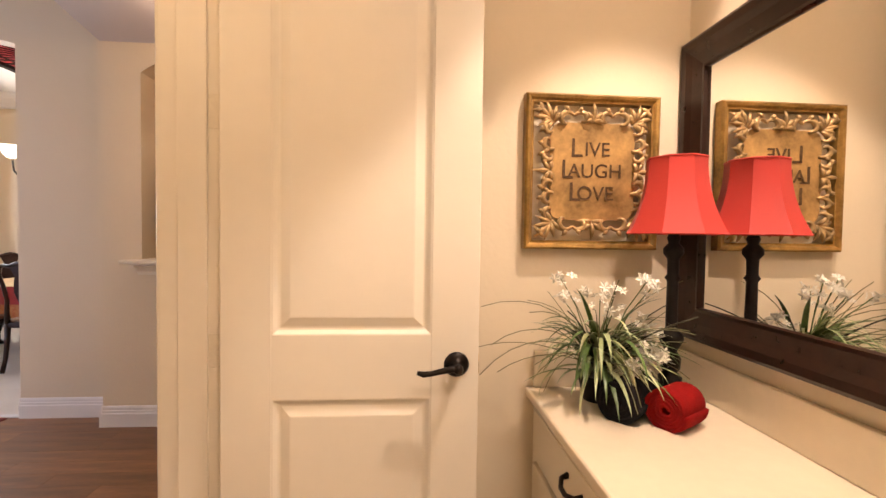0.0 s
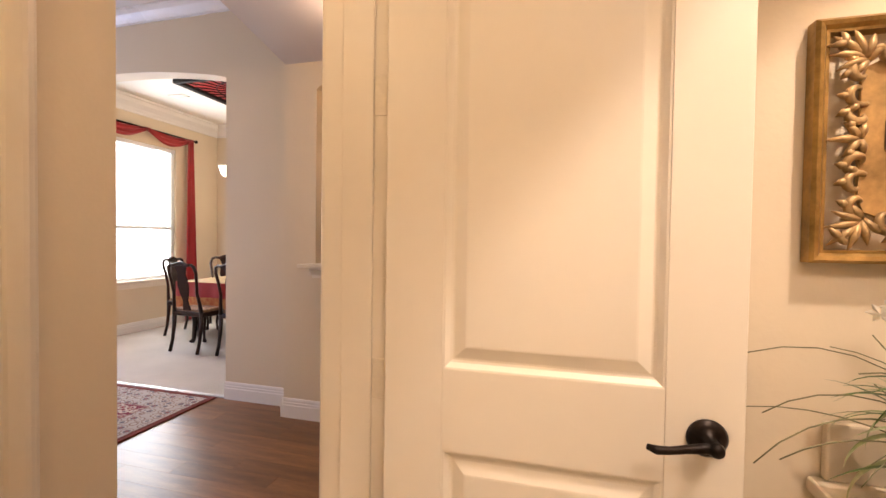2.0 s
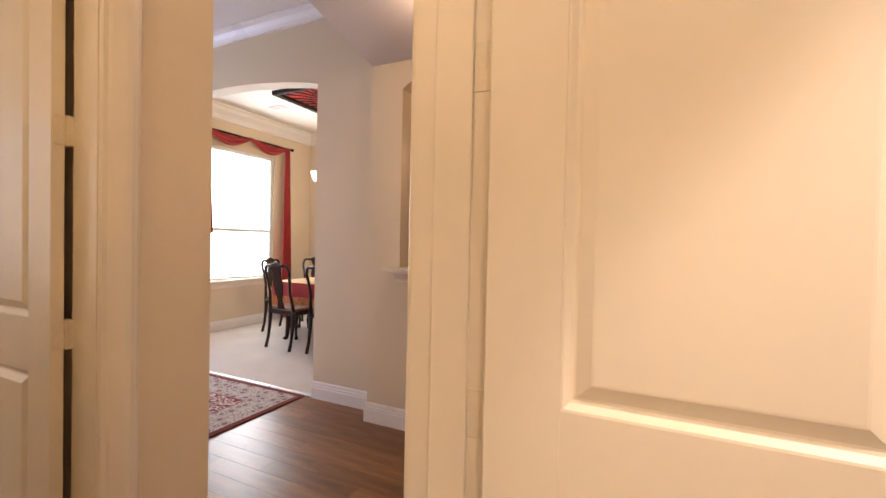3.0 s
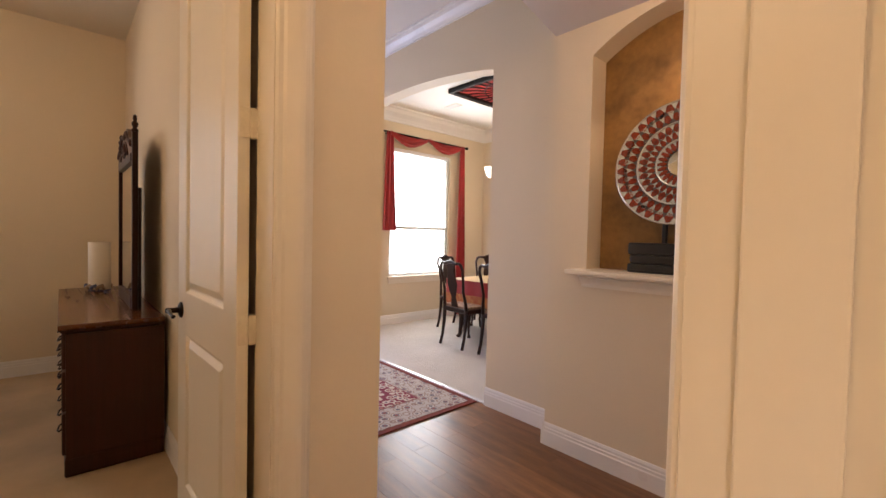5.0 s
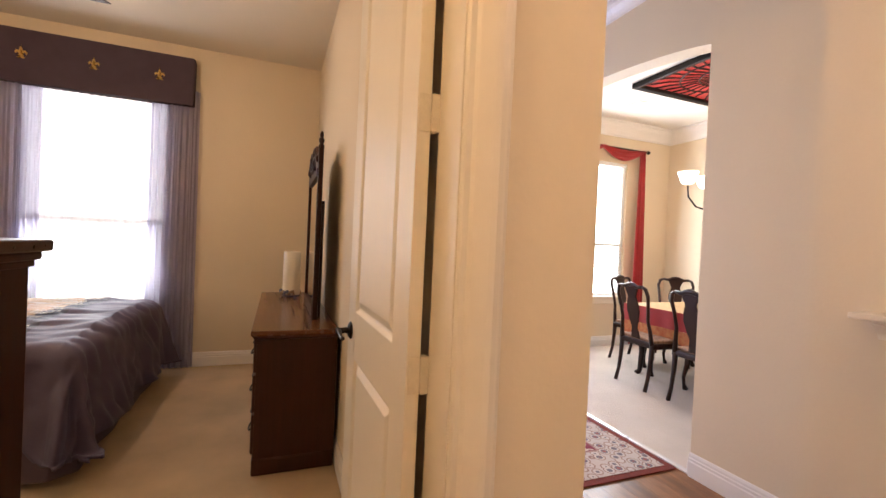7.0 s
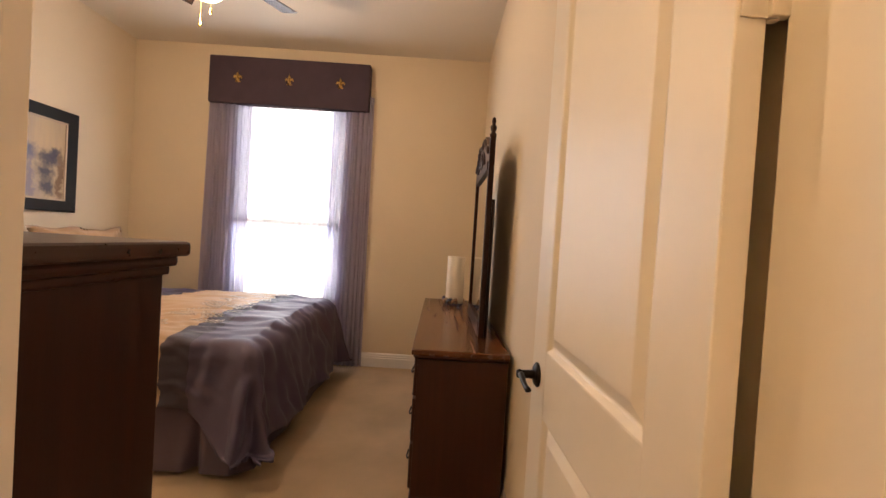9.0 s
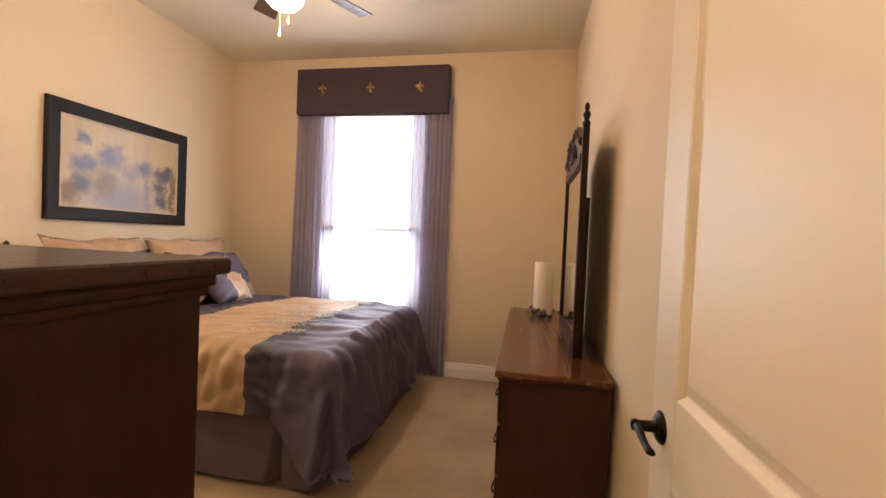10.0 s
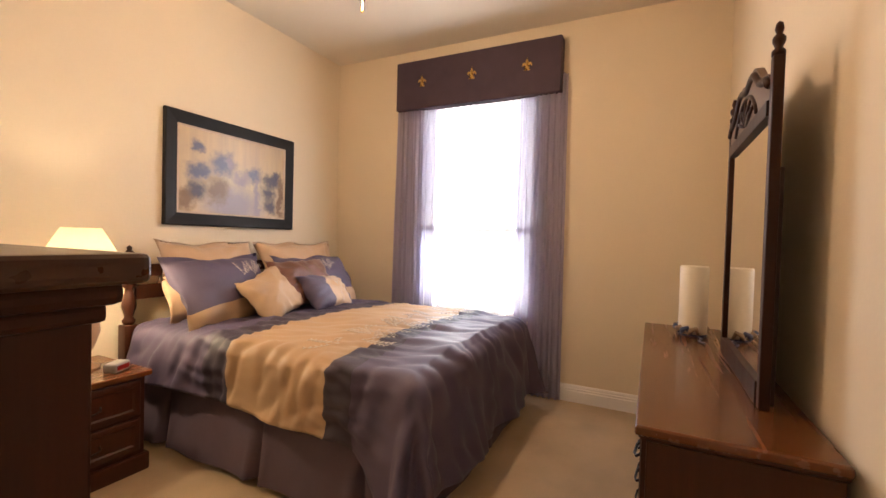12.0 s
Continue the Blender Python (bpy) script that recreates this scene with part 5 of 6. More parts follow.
spray.matrix_local = pose(-0.07, -0.02, -0.083, 0, 180, 0) @ Matrix.Diagonal((1, 1, 0.3, 1))
for e, xs in ((e1, (-0.16, -0.06)), (e2, (-0.05, 0.05))):
    for k, x in enumerate(xs):
        s = part("embroidery", sprig_bm(0.8, 44 + 5 * k), EMBROID, e, "white embroidered sprigs")
        s.matrix_local = pose(x, 0.03, -0.128, 0, 180, 0) @ Matrix.Diagonal((1, 1, 0.3, 1))

# nightstand, lamp and clock
ns = thing("nightstand", pose(0, 0, 0), "cherry wood nightstand with two drawers beside the bed", "nightstand")
nx0, nx1, ny0, ny1, nz = -3.125, -2.56, -1.98, -1.440, 0.545
part("top", box_bm(nx0, ny0, nz - 0.03, nx1, ny1, nz, 0.008, 3), CHERRYLIT, ns)
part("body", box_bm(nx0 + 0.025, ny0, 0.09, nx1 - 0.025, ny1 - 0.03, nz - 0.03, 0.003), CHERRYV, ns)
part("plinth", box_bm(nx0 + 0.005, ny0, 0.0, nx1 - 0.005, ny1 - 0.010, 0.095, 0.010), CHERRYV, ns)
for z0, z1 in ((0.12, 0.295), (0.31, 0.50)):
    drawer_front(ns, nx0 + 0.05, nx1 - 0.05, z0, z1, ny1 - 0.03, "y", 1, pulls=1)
SHADE = material("parchment_shade", (0.82, 0.76, 0.62), 0.8, vary=0.03, scale=6, transmission=0.0)
sn = SHADE.node_tree
tr = sn.nodes.new("ShaderNodeBsdfTranslucent")
tr.inputs[0].default_value = (0.92, 0.86, 0.70, 1)
mx = sn.nodes.new("ShaderNodeMixShader")
mx.inputs[0].default_value = 0.6
sn.links.new(sn.nodes["Principled BSDF"].outputs[0], mx.inputs[1])
sn.links.new(tr.outputs[0], mx.inputs[2])
sn.links.new(mx.outputs[0], sn.nodes["Material Output"].inputs[0])
bl = thing("table_lamp", pose(-2.93, -1.75, nz), "lit bedside lamp with a cream empire shade", "lamp")
part("base", lathe_bm(((0.0, 0), (0.085, 0), (0.085, 0.015), (0.05, 0.03), (0.03, 0.06), (0.06, 0.12), (0.085, 0.20), (0.075, 0.28), (0.035, 0.36), (0.02, 0.40), (0.012, 0.42), (0.012, 0.58), (0.0, 0.58)), 24, False), CREAM, bl, "pale ceramic base", True)
part("shade", lathe_bm(((0.165, 0.610), (0.086, 0.758), (0.084, 0.758), (0.163, 0.610)), 36, False), SHADE, bl, "glowing cream shade", True)
bulb = lathe_bm(((0.0, 0.672), (0.02, 0.677), (0.030, 0.700), (0.024, 0.725), (0.0, 0.735)), 16, False)
part("bulb", bulb, glow("warm_bulb", (1.0, 0.80, 0.5), 12.0), bl, "glowing bulb", True)
ck = thing("alarm_clock", pose(-3.010, -1.560, nz, 0, 0, 205), "small silver alarm clock with a red display", "clock")
part("case", box_bm(-0.055, -0.035, 0.0, 0.055, 0.035, 0.050, 0.014, 4), material("silver_plastic", (0.30, 0.29, 0.29), 0.35, 0.4, vary=0.05), ck)
part("display", box_bm(-0.040, -0.0375, 0.014, 0.040, -0.033, 0.038, 0.002), material("red_display", (0.25, 0.01, 0.015), 0.2, vary=0.1), ck, "dark red display")

# framed flower print
art = thing("framed_picture", pose(0, 0, 0), "blue flower print in a wide black frame", "picture")
ax0, ax1, az0, az1, ay = -4.675, -3.518, 1.345, 2.155, BY0


def art_place(a, b, o):
    return (a, ay + 0.001 + o, b)


part("frame", frame_bm(((0, 0), (0, 0.030), (0.008, 0.034), (0.060, 0.026), (0.088, 0.020), (0.090, 0.0)), ax0, ax1, az0, az1, art_place), BLACKPAINT, art)
part("fillet", frame_bm(((0.090, 0.010), (0.090, 0.021), (0.103, 0.019), (0.103, 0.010)), ax0, ax1, az0, az1, art_place), material("pale_fillet", (0.55, 0.42, 0.30), 0.5, vary=0.1, scale=20), art)
PRINT = material("print_ground", (0.58, 0.44, 0.26), 0.35, vary=0.1, scale=2.5, grain=9, bump=0.0, stretch=(5, 1, 0.6), colour2=(0.44, 0.34, 0.24), coat=0.08)
part("print", boxes((ax0 + 0.088, ay + 0.004, az0 + 0.088, ax1 - 0.088, ay + 0.012, az1 - 0.088)), PRINT, art, "cream ground with blue flowers")


def painted_flowers(m, x_left, z_top, w, h):
    """Adds blurred painted blooms to the ground colour of m: soft blots with ragged edges."""
    nt = m.node_tree
    b = nt.nodes["Principled BSDF"]
    colour = b.inputs["Base Color"].links[0].from_socket
    co = nt.nodes.new("ShaderNodeTexCoord")
    no = nt.nodes.new("ShaderNodeTexNoise")
    no.inputs["Scale"].default_value, no.inputs["Detail"].default_value = 17, 5
    nt.links.new(co.outputs["Object"], no.inputs["Vector"])
    off = nt.nodes.new("ShaderNodeVectorMath")
    off.operation = "MULTIPLY_ADD"
    off.inputs[1].default_value, off.inputs[2].default_value = (0.12, 0, 0.12), (-0.0825, 0, -0.0825)
    nt.links.new(no.outputs["Color"], off.inputs[0])
    pos = nt.nodes.new("ShaderNodeVectorMath")
    pos.operation = "ADD"
    nt.links.new(co.outputs["Object"], pos.inputs[0])
    fine = nt.nodes.new("ShaderNodeTexNoise")
    fine.inputs["Scale"].default_value, fine.inputs["Detail"].default_value = 42, 3
    nt.links.new(co.outputs["Object"], fine.inputs["Vector"])
    both = nt.nodes.new("ShaderNodeVectorMath")
    both.operation = "MULTIPLY_ADD"
    both.inputs[1].default_value = (0.045, 0, 0.045)
    nt.links.new(fine.outputs["Color"], both.inputs[0])
    nt.links.new(off.outputs[0], both.inputs[2])
    nt.links.new(both.outputs[0], pos.inputs[1])
    inks = ((0.085, 0.10, 0.19), (0.040, 0.045, 0.085), (0.25, 0.21, 0.25), (0.17, 0.095, 0.05))
    blots = ((0.48, 0.90, 0.26, 0.16, 2), (0.15, 0.20, 0.055, 0.045, 0), (0.16, 0.50, 0.10, 0.07, 0), (0.37, 0.37, 0.11, 0.09, 0), (0.67, 0.44, 0.07, 0.06, 0), (0.55, 0.53, 0.08, 0.06, 2), (0.86, 0.50, 0.10, 0.06, 1), (0.91, 0.42, 0.05, 0.05, 1), (0.82, 0.67, 0.07, 0.06, 1), (0.14, 0.74, 0.08, 0.07, 1), (0.32, 0.70, 0.10, 0.10, 3), (0.70, 0.80, 0.03, 0.20, 2), (0.85, 0.86, 0.07, 0.07, 1), (0.06, 0.86, 0.07, 0.09, 3), (0.96, 0.75, 0.03, 0.20, 3), (0.42, 0.35, 0.04, 0.03, 2))
    for u, v, ru, rv, ink in blots:
        d = nt.nodes.new("ShaderNodeVectorMath")
        d.operation = "MULTIPLY_ADD"
        cx, cz = x_left - u * w, z_top - v * h
        d.inputs[1].default_value, d.inputs[2].default_value = (0.85 / ru, 0, 0.85 / rv), (-0.85 * cx / ru, 0, -0.85 * cz / rv)
        nt.links.new(pos.outputs[0], d.inputs[0])
        ln = nt.nodes.new("ShaderNodeVectorMath")
        ln.operation = "LENGTH"
        nt.links.new(d.outputs[0], ln.inputs[0])
        mr = nt.nodes.new("ShaderNodeMapRange")
        mr.interpolation_type = "SMOOTHSTEP"
        mr.inputs[1].default_value, mr.inputs[2].default_value = 0.30, 1.25
        mr.inputs[3].default_value, mr.inputs[4].default_value = 0.92, 0.0
        nt.links.new(ln.outputs["Value"], mr.inputs[0])
        mx = nt.nodes.new("ShaderNodeMix")
        mx.data_type = "RGBA"
        nt.links.new(mr.outputs[0], mx.inputs[0])
        nt.links.new(colour, mx.inputs[6])
        mx.inputs[7].default_value = (*inks[ink], 1)
        colour = mx.outputs[2]
    nt.links.new(colour, b.inputs["Base Color"])


painted_flowers(PRINT, ax1 - 0.10, az1 - 0.10, ax1 - ax0 - 0.20, az1 - az0 - 0.20)

# valance, drapes and sheers
val = thing("window_valance", pose(0, 0, 0), "padded dark purple cornice box with gold emblems", "valance")
vy0, vy1, vz0, vz1 = -1.268, 0.280, 2.507, 2.955
part("cornice_box", box_bm(-5.328, vy0, vz0, -5.212, vy1, vz1, 0.014, 3), PURPLED, val)
part("piping", tube_bm([(-5.214, vy0 + 0.01, vz0 + 0.004), (-5.214, vy1 - 0.01, vz0 + 0.004)], 0.007, 6), PURPLED, val)


def emblem_bm():
    """A lily-shaped gold emblem, drawn in the yz plane, facing +x."""
    bm = bmesh.new()
    tube_bm([(0.006, 0, -0.040), (0.010, 0, -0.012), (0.010, 0, 0.026), (0.006, 0, 0.066)], [0.006, 0.007, 0.016, 0.002], 8, bm)
    for s in (-1, 1):
        tube_bm([(0.006, s * 0.005, -0.012), (0.009, s * 0.018, 0.010), (0.009, s * 0.034, 0.016), (0.007, s * 0.046, 0.004), (0.006, s * 0.042, -0.008)], [0.006, 0.010, 0.010, 0.008, 0.003], 8, bm)
        tube_bm([(0.006, s * 0.004, -0.026), (0.008, s * 0.018, -0.038), (0.006, s * 0.034, -0.034)], [0.006, 0.007, 0.003], 8, bm)
    tube_bm([(0.010, -0.026, -0.020), (0.012, 0, -0.020), (0.010, 0.026, -0.020)], 0.006, 8, bm)
    return bm


for y in (-0.985, -0.490, 0.002):
    e = part("emblem", emblem_bm(), BRASS, val, "gold lily emblem", True)
    e.matrix_local = pose(-5.212, y, 2.745) @ Matrix.Diagonal((1, 0.80, 1.0, 1))


def drape_bm(y0, y1, z0, z1, folds, amp, x, gather=1.0, seed=0):
    """A hanging curtain in folds between y0 and y1; gather narrows it towards the top."""
    bm = bmesh.new()
    n, m = folds * 10, 14
    cols = []
    for i in range(n + 1):
        t = i / n
        col = []
        for k in range(m + 1):
            q = k / m
            wid = gather + (1 - gather) * (1 - q)
            yc = (y0 + y1) / 2
            y = yc + (y0 + (y1 - y0) * t - yc) * wid
            xx = x + amp * math.sin(2 * math.pi * folds * t + 0.5 * math.sin(q * 3 + seed)) * (0.75 + 0.25 * math.sin(q * 4 + i * 0.05)) + 0.3 * amp * math.sin(2 * math.pi * folds * 1.7 * t + seed)
            col.append(bm.verts.new((xx, y, z0 + (z1 - z0) * q)))
        cols.append(col)
    for a, b in zip(cols, cols[1:]):
        for k in range(m):
            bm.faces.new((a[k], b[k], b[k + 1], a[k + 1]))
    return bm


def cloth(name, colour, through_part, clear=0.0):
    """Cloth that lets part of the light through; clear is the open weave."""
    m = bpy.data.materials.new(name)
    m.use_nodes = True
    nt = m.node_tree
    b = nt.nodes["Principled BSDF"]
    b.inputs["Base Color"].default_value, b.inputs["Roughness"].default_value = (*colour, 1), 0.8
    t = nt.nodes.new("ShaderNodeBsdfTranslucent")
    t.inputs[0].default_value = (*colour, 1)
    mix = nt.nodes.new("ShaderNodeMixShader")
    mix.inputs[0].default_value = through_part
    nt.links.new(b.outputs[0], mix.inputs[1])
    nt.links.new(t.outputs[0], mix.inputs[2])
    last = mix
    if clear:
        cl = nt.nodes.new("ShaderNodeBsdfTransparent")
        last = nt.nodes.new("ShaderNodeMixShader")
        no = nt.nodes.new("ShaderNodeTexNoise")
        no.inputs["Scale"].default_value = 500
        mr = nt.nodes.new("ShaderNodeMapRange")
        mr.inputs[3].default_value, mr.inputs[4].default_value = clear - 0.12, clear + 0.12
        nt.links.new(no.outputs[0], mr.inputs[0])
        nt.links.new(mr.outputs[0], last.inputs[0])
        nt.links.new(mix.outputs[0], last.inputs[1])
        nt.links.new(cl.outputs[0], last.inputs[2])
    nt.links.new(last.outputs[0], nt.nodes["Material Output"].inputs[0])
    return m


DRAPE = cloth("purple_voile", (0.48, 0.46, 0.62), 0.66, 0.16)
VOILE = cloth("lavender_voile", (0.46, 0.45, 0.62), 0.6, 0.16)
SHEER = cloth("white_sheer", (0.84, 0.81, 0.84), 0.62, 0.17)
for y0, y1, s in ((-1.295, -0.985, 1), (0.06, 0.345, 2)):
    c = tagged(obj("curtain", drape_bm(y0, y1, 0.012, 2.66, 6, 0.022, -5.268, 0.86, s), DRAPE, True), "sheer purple curtain hanging beside the window", "curtain", "purple curtains")
for y0, y1, s in ((-1.03, -0.86, 5), (-0.07, 0.10, 6)):
    c = tagged(obj("curtain", drape_bm(y0, y1, 0.012, 2.66, 4, 0.012, -5.284, 0.98, s), VOILE, True), "thin lavender voile curtain at the window's edge", "curtain", "lavender voiles")
for y0, y1, s in ((-1.04, -0.455, 3), (-0.455, 0.14, 4)):
    c = tagged(obj("sheer_curtain", drape_bm(y0, y1, 0.012, 2.66, 9, 0.011, -5.302, 1.0, s), SHEER, True), "white sheer curtain against the window", "curtain", "white sheers")

# ceiling fan
BLADE = material("dark_walnut_blade", (0.050, 0.032, 0.027), 0.25, vary=0.2, scale=3, grain=22, bump=0.03, stretch=(0.7, 14, 14), coat=0.3)
fan = thing("ceiling_fan", pose(-3.43, -0.31, CH), "ceiling fan with wooden blades and a lit glass bowl", "fan")
part("canopy", lathe_bm(((0.0, 0.0), (0.07, 0.0), (0.065, -0.04), (0.02, -0.07), (0.014, -0.075), (0.014, -0.20), (0.0, -0.20)), 24, False), BRONZE, fan, "", True)
part("motor", lathe_bm(((0.0, -0.19), (0.06, -0.20), (0.12, -0.23), (0.135, -0.28), (0.13, -0.34), (0.08, -0.38), (0.075, -0.43), (0.0, -0.43)), 28, False), BRONZE, fan, "", True)
part("glass_bowl", lathe_bm(((0.100, -0.430), (0.110, -0.438), (0.114, -0.462), (0.100, -0.510), (0.068, -0.543), (0.03, -0.558), (0.0, -0.560)), 32, False), LAMPGLOW, fan, "lit frosted glass bowl", True)
for k in range(5):
    bmb = box_bm(0.20, -0.065, -0.004, 0.58, 0.065, 0.004, 0.003, 1)
    for v in bmb.verts:
        v.co.y *= 0.75 + 0.35 * (v.co.x - 0.2) / 0.38
    bld = part("blade", bmb, BLADE, fan, "varnished wooden blade")
    bld.matrix_local = pose(0, 0, -0.345, 0, 0, 152 + 72 * k) @ pose(0, 0, 0, 11, 0, 0)
    arm = part("blade_arm", tube_bm([(0.10, 0, 0.01), (0.16, 0, -0.004), (0.24, 0, -0.008)], [0.012, 0.010, 0.014], 8), BRONZE, bld)
for x, y, z in ((-0.053, -0.052, -0.655), (0.0, 0.035, -0.605)):
    ch = part("pull_chain", tube_bm([(x, y, -0.43), (x, y, z)], 0.0018, 5), BRASS, fan, "thin brass pull chain")
    kn = lathe_bm(((0.0, 0.0), (0.006, 0.004), (0.008, 0.018), (0.005, 0.034), (0.0, 0.036)), 10, False)
    kn.transform(Matrix.Translation((x, y, z - 0.034)))
    part("pull_knob", kn, BRASS, ch, "", True)

# ---- dining room things ----


def dining_chair(m):
    c = thing("dining_chair", m, "dark mahogany queen anne dining chair with padded seat", "chair", "chairs round the dining table")
    part("seat_frame", box_bm(-0.235, -0.20, 0.400, 0.235, 0.235, 0.455, 0.018, 3), MAHOGANY, c)
    part("seat", box_bm(-0.215, -0.18, 0.450, 0.215, 0.215, 0.485, 0.016, 3), material("seat_fabric", (0.34, 0.20, 0.12), 0.9, vary=0.3, scale=30, bump=0.4), c, "patterned seat pad")
    for s in (-1, 1):
        part("front_leg", tube_bm([(s * 0.205, 0.205, 0.44), (s * 0.232, 0.235, 0.36), (s * 0.222, 0.225, 0.24), (s * 0.205, 0.208, 0.12), (s * 0.208, 0.214, 0.05), (s * 0.215, 0.225, 0.015), (s * 0.215, 0.225, 0.0)], [0.030, 0.034, 0.024, 0.016, 0.014, 0.026, 0.022], 8), MAHOGANY, c, "", True)
        part("back_leg", tube_bm([(s * 0.200, -0.185, 0.44), (s * 0.198, -0.195, 0.28), (s * 0.198, -0.215, 0.12), (s * 0.200, -0.245, 0.0)], [0.024, 0.020, 0.017, 0.019], 8), MAHOGANY, c, "", True)
        part("stile", tube_bm([(s * 0.200, -0.190, 0.44), (s * 0.188, -0.205, 0.56), (s * 0.170, -0.220, 0.66), (s * 0.185, -0.240, 0.80), (s * 0.200, -0.262, 0.90), (s * 0.180, -0.275, 0.965), (s * 0.140, -0.280, 0.985)], [0.022, 0.018, 0.016, 0.016, 0.017, 0.018, 0.016], 8), MAHOGANY, c, "", True)
    part("crest_rail", tube_bm([(-0.15, -0.280, 0.983), (-0.09, -0.282, 0.975), (-0.04, -0.284, 0.992), (0.0, -0.285, 1.000), (0.04, -0.284, 0.992), (0.09, -0.282, 0.975), (0.15, -0.280, 0.983)], [0.016, 0.018, 0.022, 0.024, 0.022, 0.018, 0.016], 8), MAHOGANY, c, "", True)
    sp = bmesh.new()
    prof = ((0.055, 0.47), (0.045, 0.52), (0.032, 0.58), (0.060, 0.66), (0.080, 0.74), (0.070, 0.82), (0.050, 0.88), (0.075, 0.94), (0.090, 0.985))
    rows = []
    for w, z in prof:
        y = -0.19 - 0.095 * ((z - 0.44) / 0.56) ** 0.9
        rows.append([sp.verts.new((x, yy, z)) for x, yy in ((-w, y - 0.007), (w, y - 0.007), (w, y + 0.007), (-w, y + 0.007))])
    for a, b in zip(rows, rows[1:]):
        for i in range(4):
            sp.faces.new((a[i], a[(i + 1) % 4], b[(i + 1) % 4], b[i]))
    sp.faces.new(rows[0])
    sp.faces.new(list(reversed(rows[-1])))
    bmesh.ops.recalc_face_normals(sp, faces=list(sp.faces))
    part("splat", sp, MAHOGANY, c)
    return c


TX, TY = -3.25, 5.15
ch0 = dining_chair(pose(-3.76, 4.60, 0.004, 0, 0, -4))
copy_thing(ch0, pose(-3.14, 4.61, 0.004, 0, 0, -2))
copy_thing(ch0, pose(-4.50, 5.20, 0.004, 0, 0, -78))
copy_thing(ch0, pose(-4.45, 5.72, 0.004, 0, 0, -140))
copy_thing(ch0, pose(-2.50, 4.62, 0.004))
copy_thing(ch0, pose(-3.45, 5.75, 0.004, 0, 0, 178))
table = thing("dining_table", pose(TX, TY, 0.004), "dark mahogany dining table under a tablecloth", "table")
part("tabletop", box_bm(-0.95, -0.46, 0.715, 0.95, 0.46, 0.745, 0.012), MAHOGANY, table)
for sx in (-1, 1):
    for sy in (-1, 1):
        lg = tube_bm([(sx * 0.80, sy * 0.34, 0.72), (sx * 0.83, sy * 0.37, 0.55), (sx * 0.81, sy * 0.35, 0.25), (sx * 0.82, sy * 0.36, 0.04), (sx * 0.84, sy * 0.38, 0.0)], [0.045, 0.048, 0.030, 0.024, 0.034], 10)
        part("leg", lg, MAHOGANY, table, "", True)
GOLDCLOTH = material("gold_cloth", (0.50, 0.33, 0.15), 0.6, vary=0.15, scale=12, grain=200, bump=0.3)
ORANGE = material("rust_floral_cloth", (0.42, 0.09, 0.03), 0.7, vary=0.3, scale=26, grain=120, bump=0.3, colour2=(0.55, 0.27, 0.09))
tc = thing("tablecloth", pose(TX, TY, 0.750), "red and gold tablecloth draped over the dining table", "tablecloth")
part("cloth_top", box_bm(-0.965, -0.475, 0.0, 0.965, 0.475, 0.006, 0.003), GOLDCLOTH, tc, "gold centre")
for y, s in ((-0.480, 1), (0.480, -1)):
    rb = skirt_bm([(-0.965, y), (0.965, y)], -0.17, 0.004, 0.010 * s, 0.28)
    part("cloth_drop", rb, REDCLOTH, tc, "red hanging side", True)
    rb = skirt_bm([(-0.967, y * 1.005), (0.967, y * 1.005)], -0.30, -0.17, 0.012 * s, 0.28)
    part("cloth_border", rb, ORANGE, tc, "rust floral border", True)
for x in (-0.972, 0.972):
    part("cloth_drop", skirt_bm([(x, -0.475), (x, 0.475)], -0.17, 0.004, 0.010, 0.26), REDCLOTH, tc, "red hanging side", True)
    part("cloth_border", skirt_bm([(x * 1.004, -0.475), (x * 1.004, 0.475)], -0.30, -0.17, 0.012, 0.26), ORANGE, tc, "rust floral border", True)
vs = thing("red_vase", pose(-3.72, 5.42, 0.757), "bright red ceramic bowl on the table", "vase")
part("bowl", lathe_bm(((0.0, 0.0), (0.06, 0.0), (0.05, 0.02), (0.08, 0.10), (0.115, 0.20), (0.108, 0.20), (0.07, 0.09), (0.0, 0.03)), 24, False), material("red_glaze", (0.50, 0.02, 0.02), 0.2, vary=0.05, coat=0.5), vs, "", True)

# dining window dressing
rod = thing("curtain_rod", pose(0, 0, 0), "black iron curtain rod with finials over the dining window", "curtain rod")
rz = 2.738
part("pole", tube_bm([(-5.165, 4.27, rz), (-5.165, 5.90, rz)], 0.013, 10), BLACKPAINT, rod, "", True)
for y in (4.25, 5.92):
    part("finial", lathe_bm(((0.0, -0.03), (0.018, -0.02), (0.026, 0.0), (0.018, 0.02), (0.0, 0.03)), 12, False), BLACKPAINT, rod, "", True).matrix_local = pose(-5.165, y, rz, 90, 0, 0)
for y in (4.38, 5.80):
    part("bracket", box_bm(-5.249, y - 0.01, rz - 0.02, -5.16, y + 0.01, rz - 0.005, 0.002), BLACKPAINT, rod)


def swag_bm(y0, y1, z, dip):
    """A scarf that sags between two points of the rod."""
    bm = bmesh.new()
    n, m = 30, 8
    cols = []
    for i in range(n + 1):
        t = i / n
        s = math.sin(math.pi * t)
        y = y0 + (y1 - y0) * t
        cols.append([bm.verts.new((-5.150 + 0.030 * math.sin(k * 1.9 + t * 3), y, z + 0.018 - (0.05 + dip * s) * (k / m) - 0.35 * dip * s * (1 - k / m))) for k in range(m + 1)])
    for a, b in zip(cols, cols[1:]):
        for k in range(m):
            bm.faces.new((a[k], b[k], b[k + 1], a[k + 1]))
    return bm


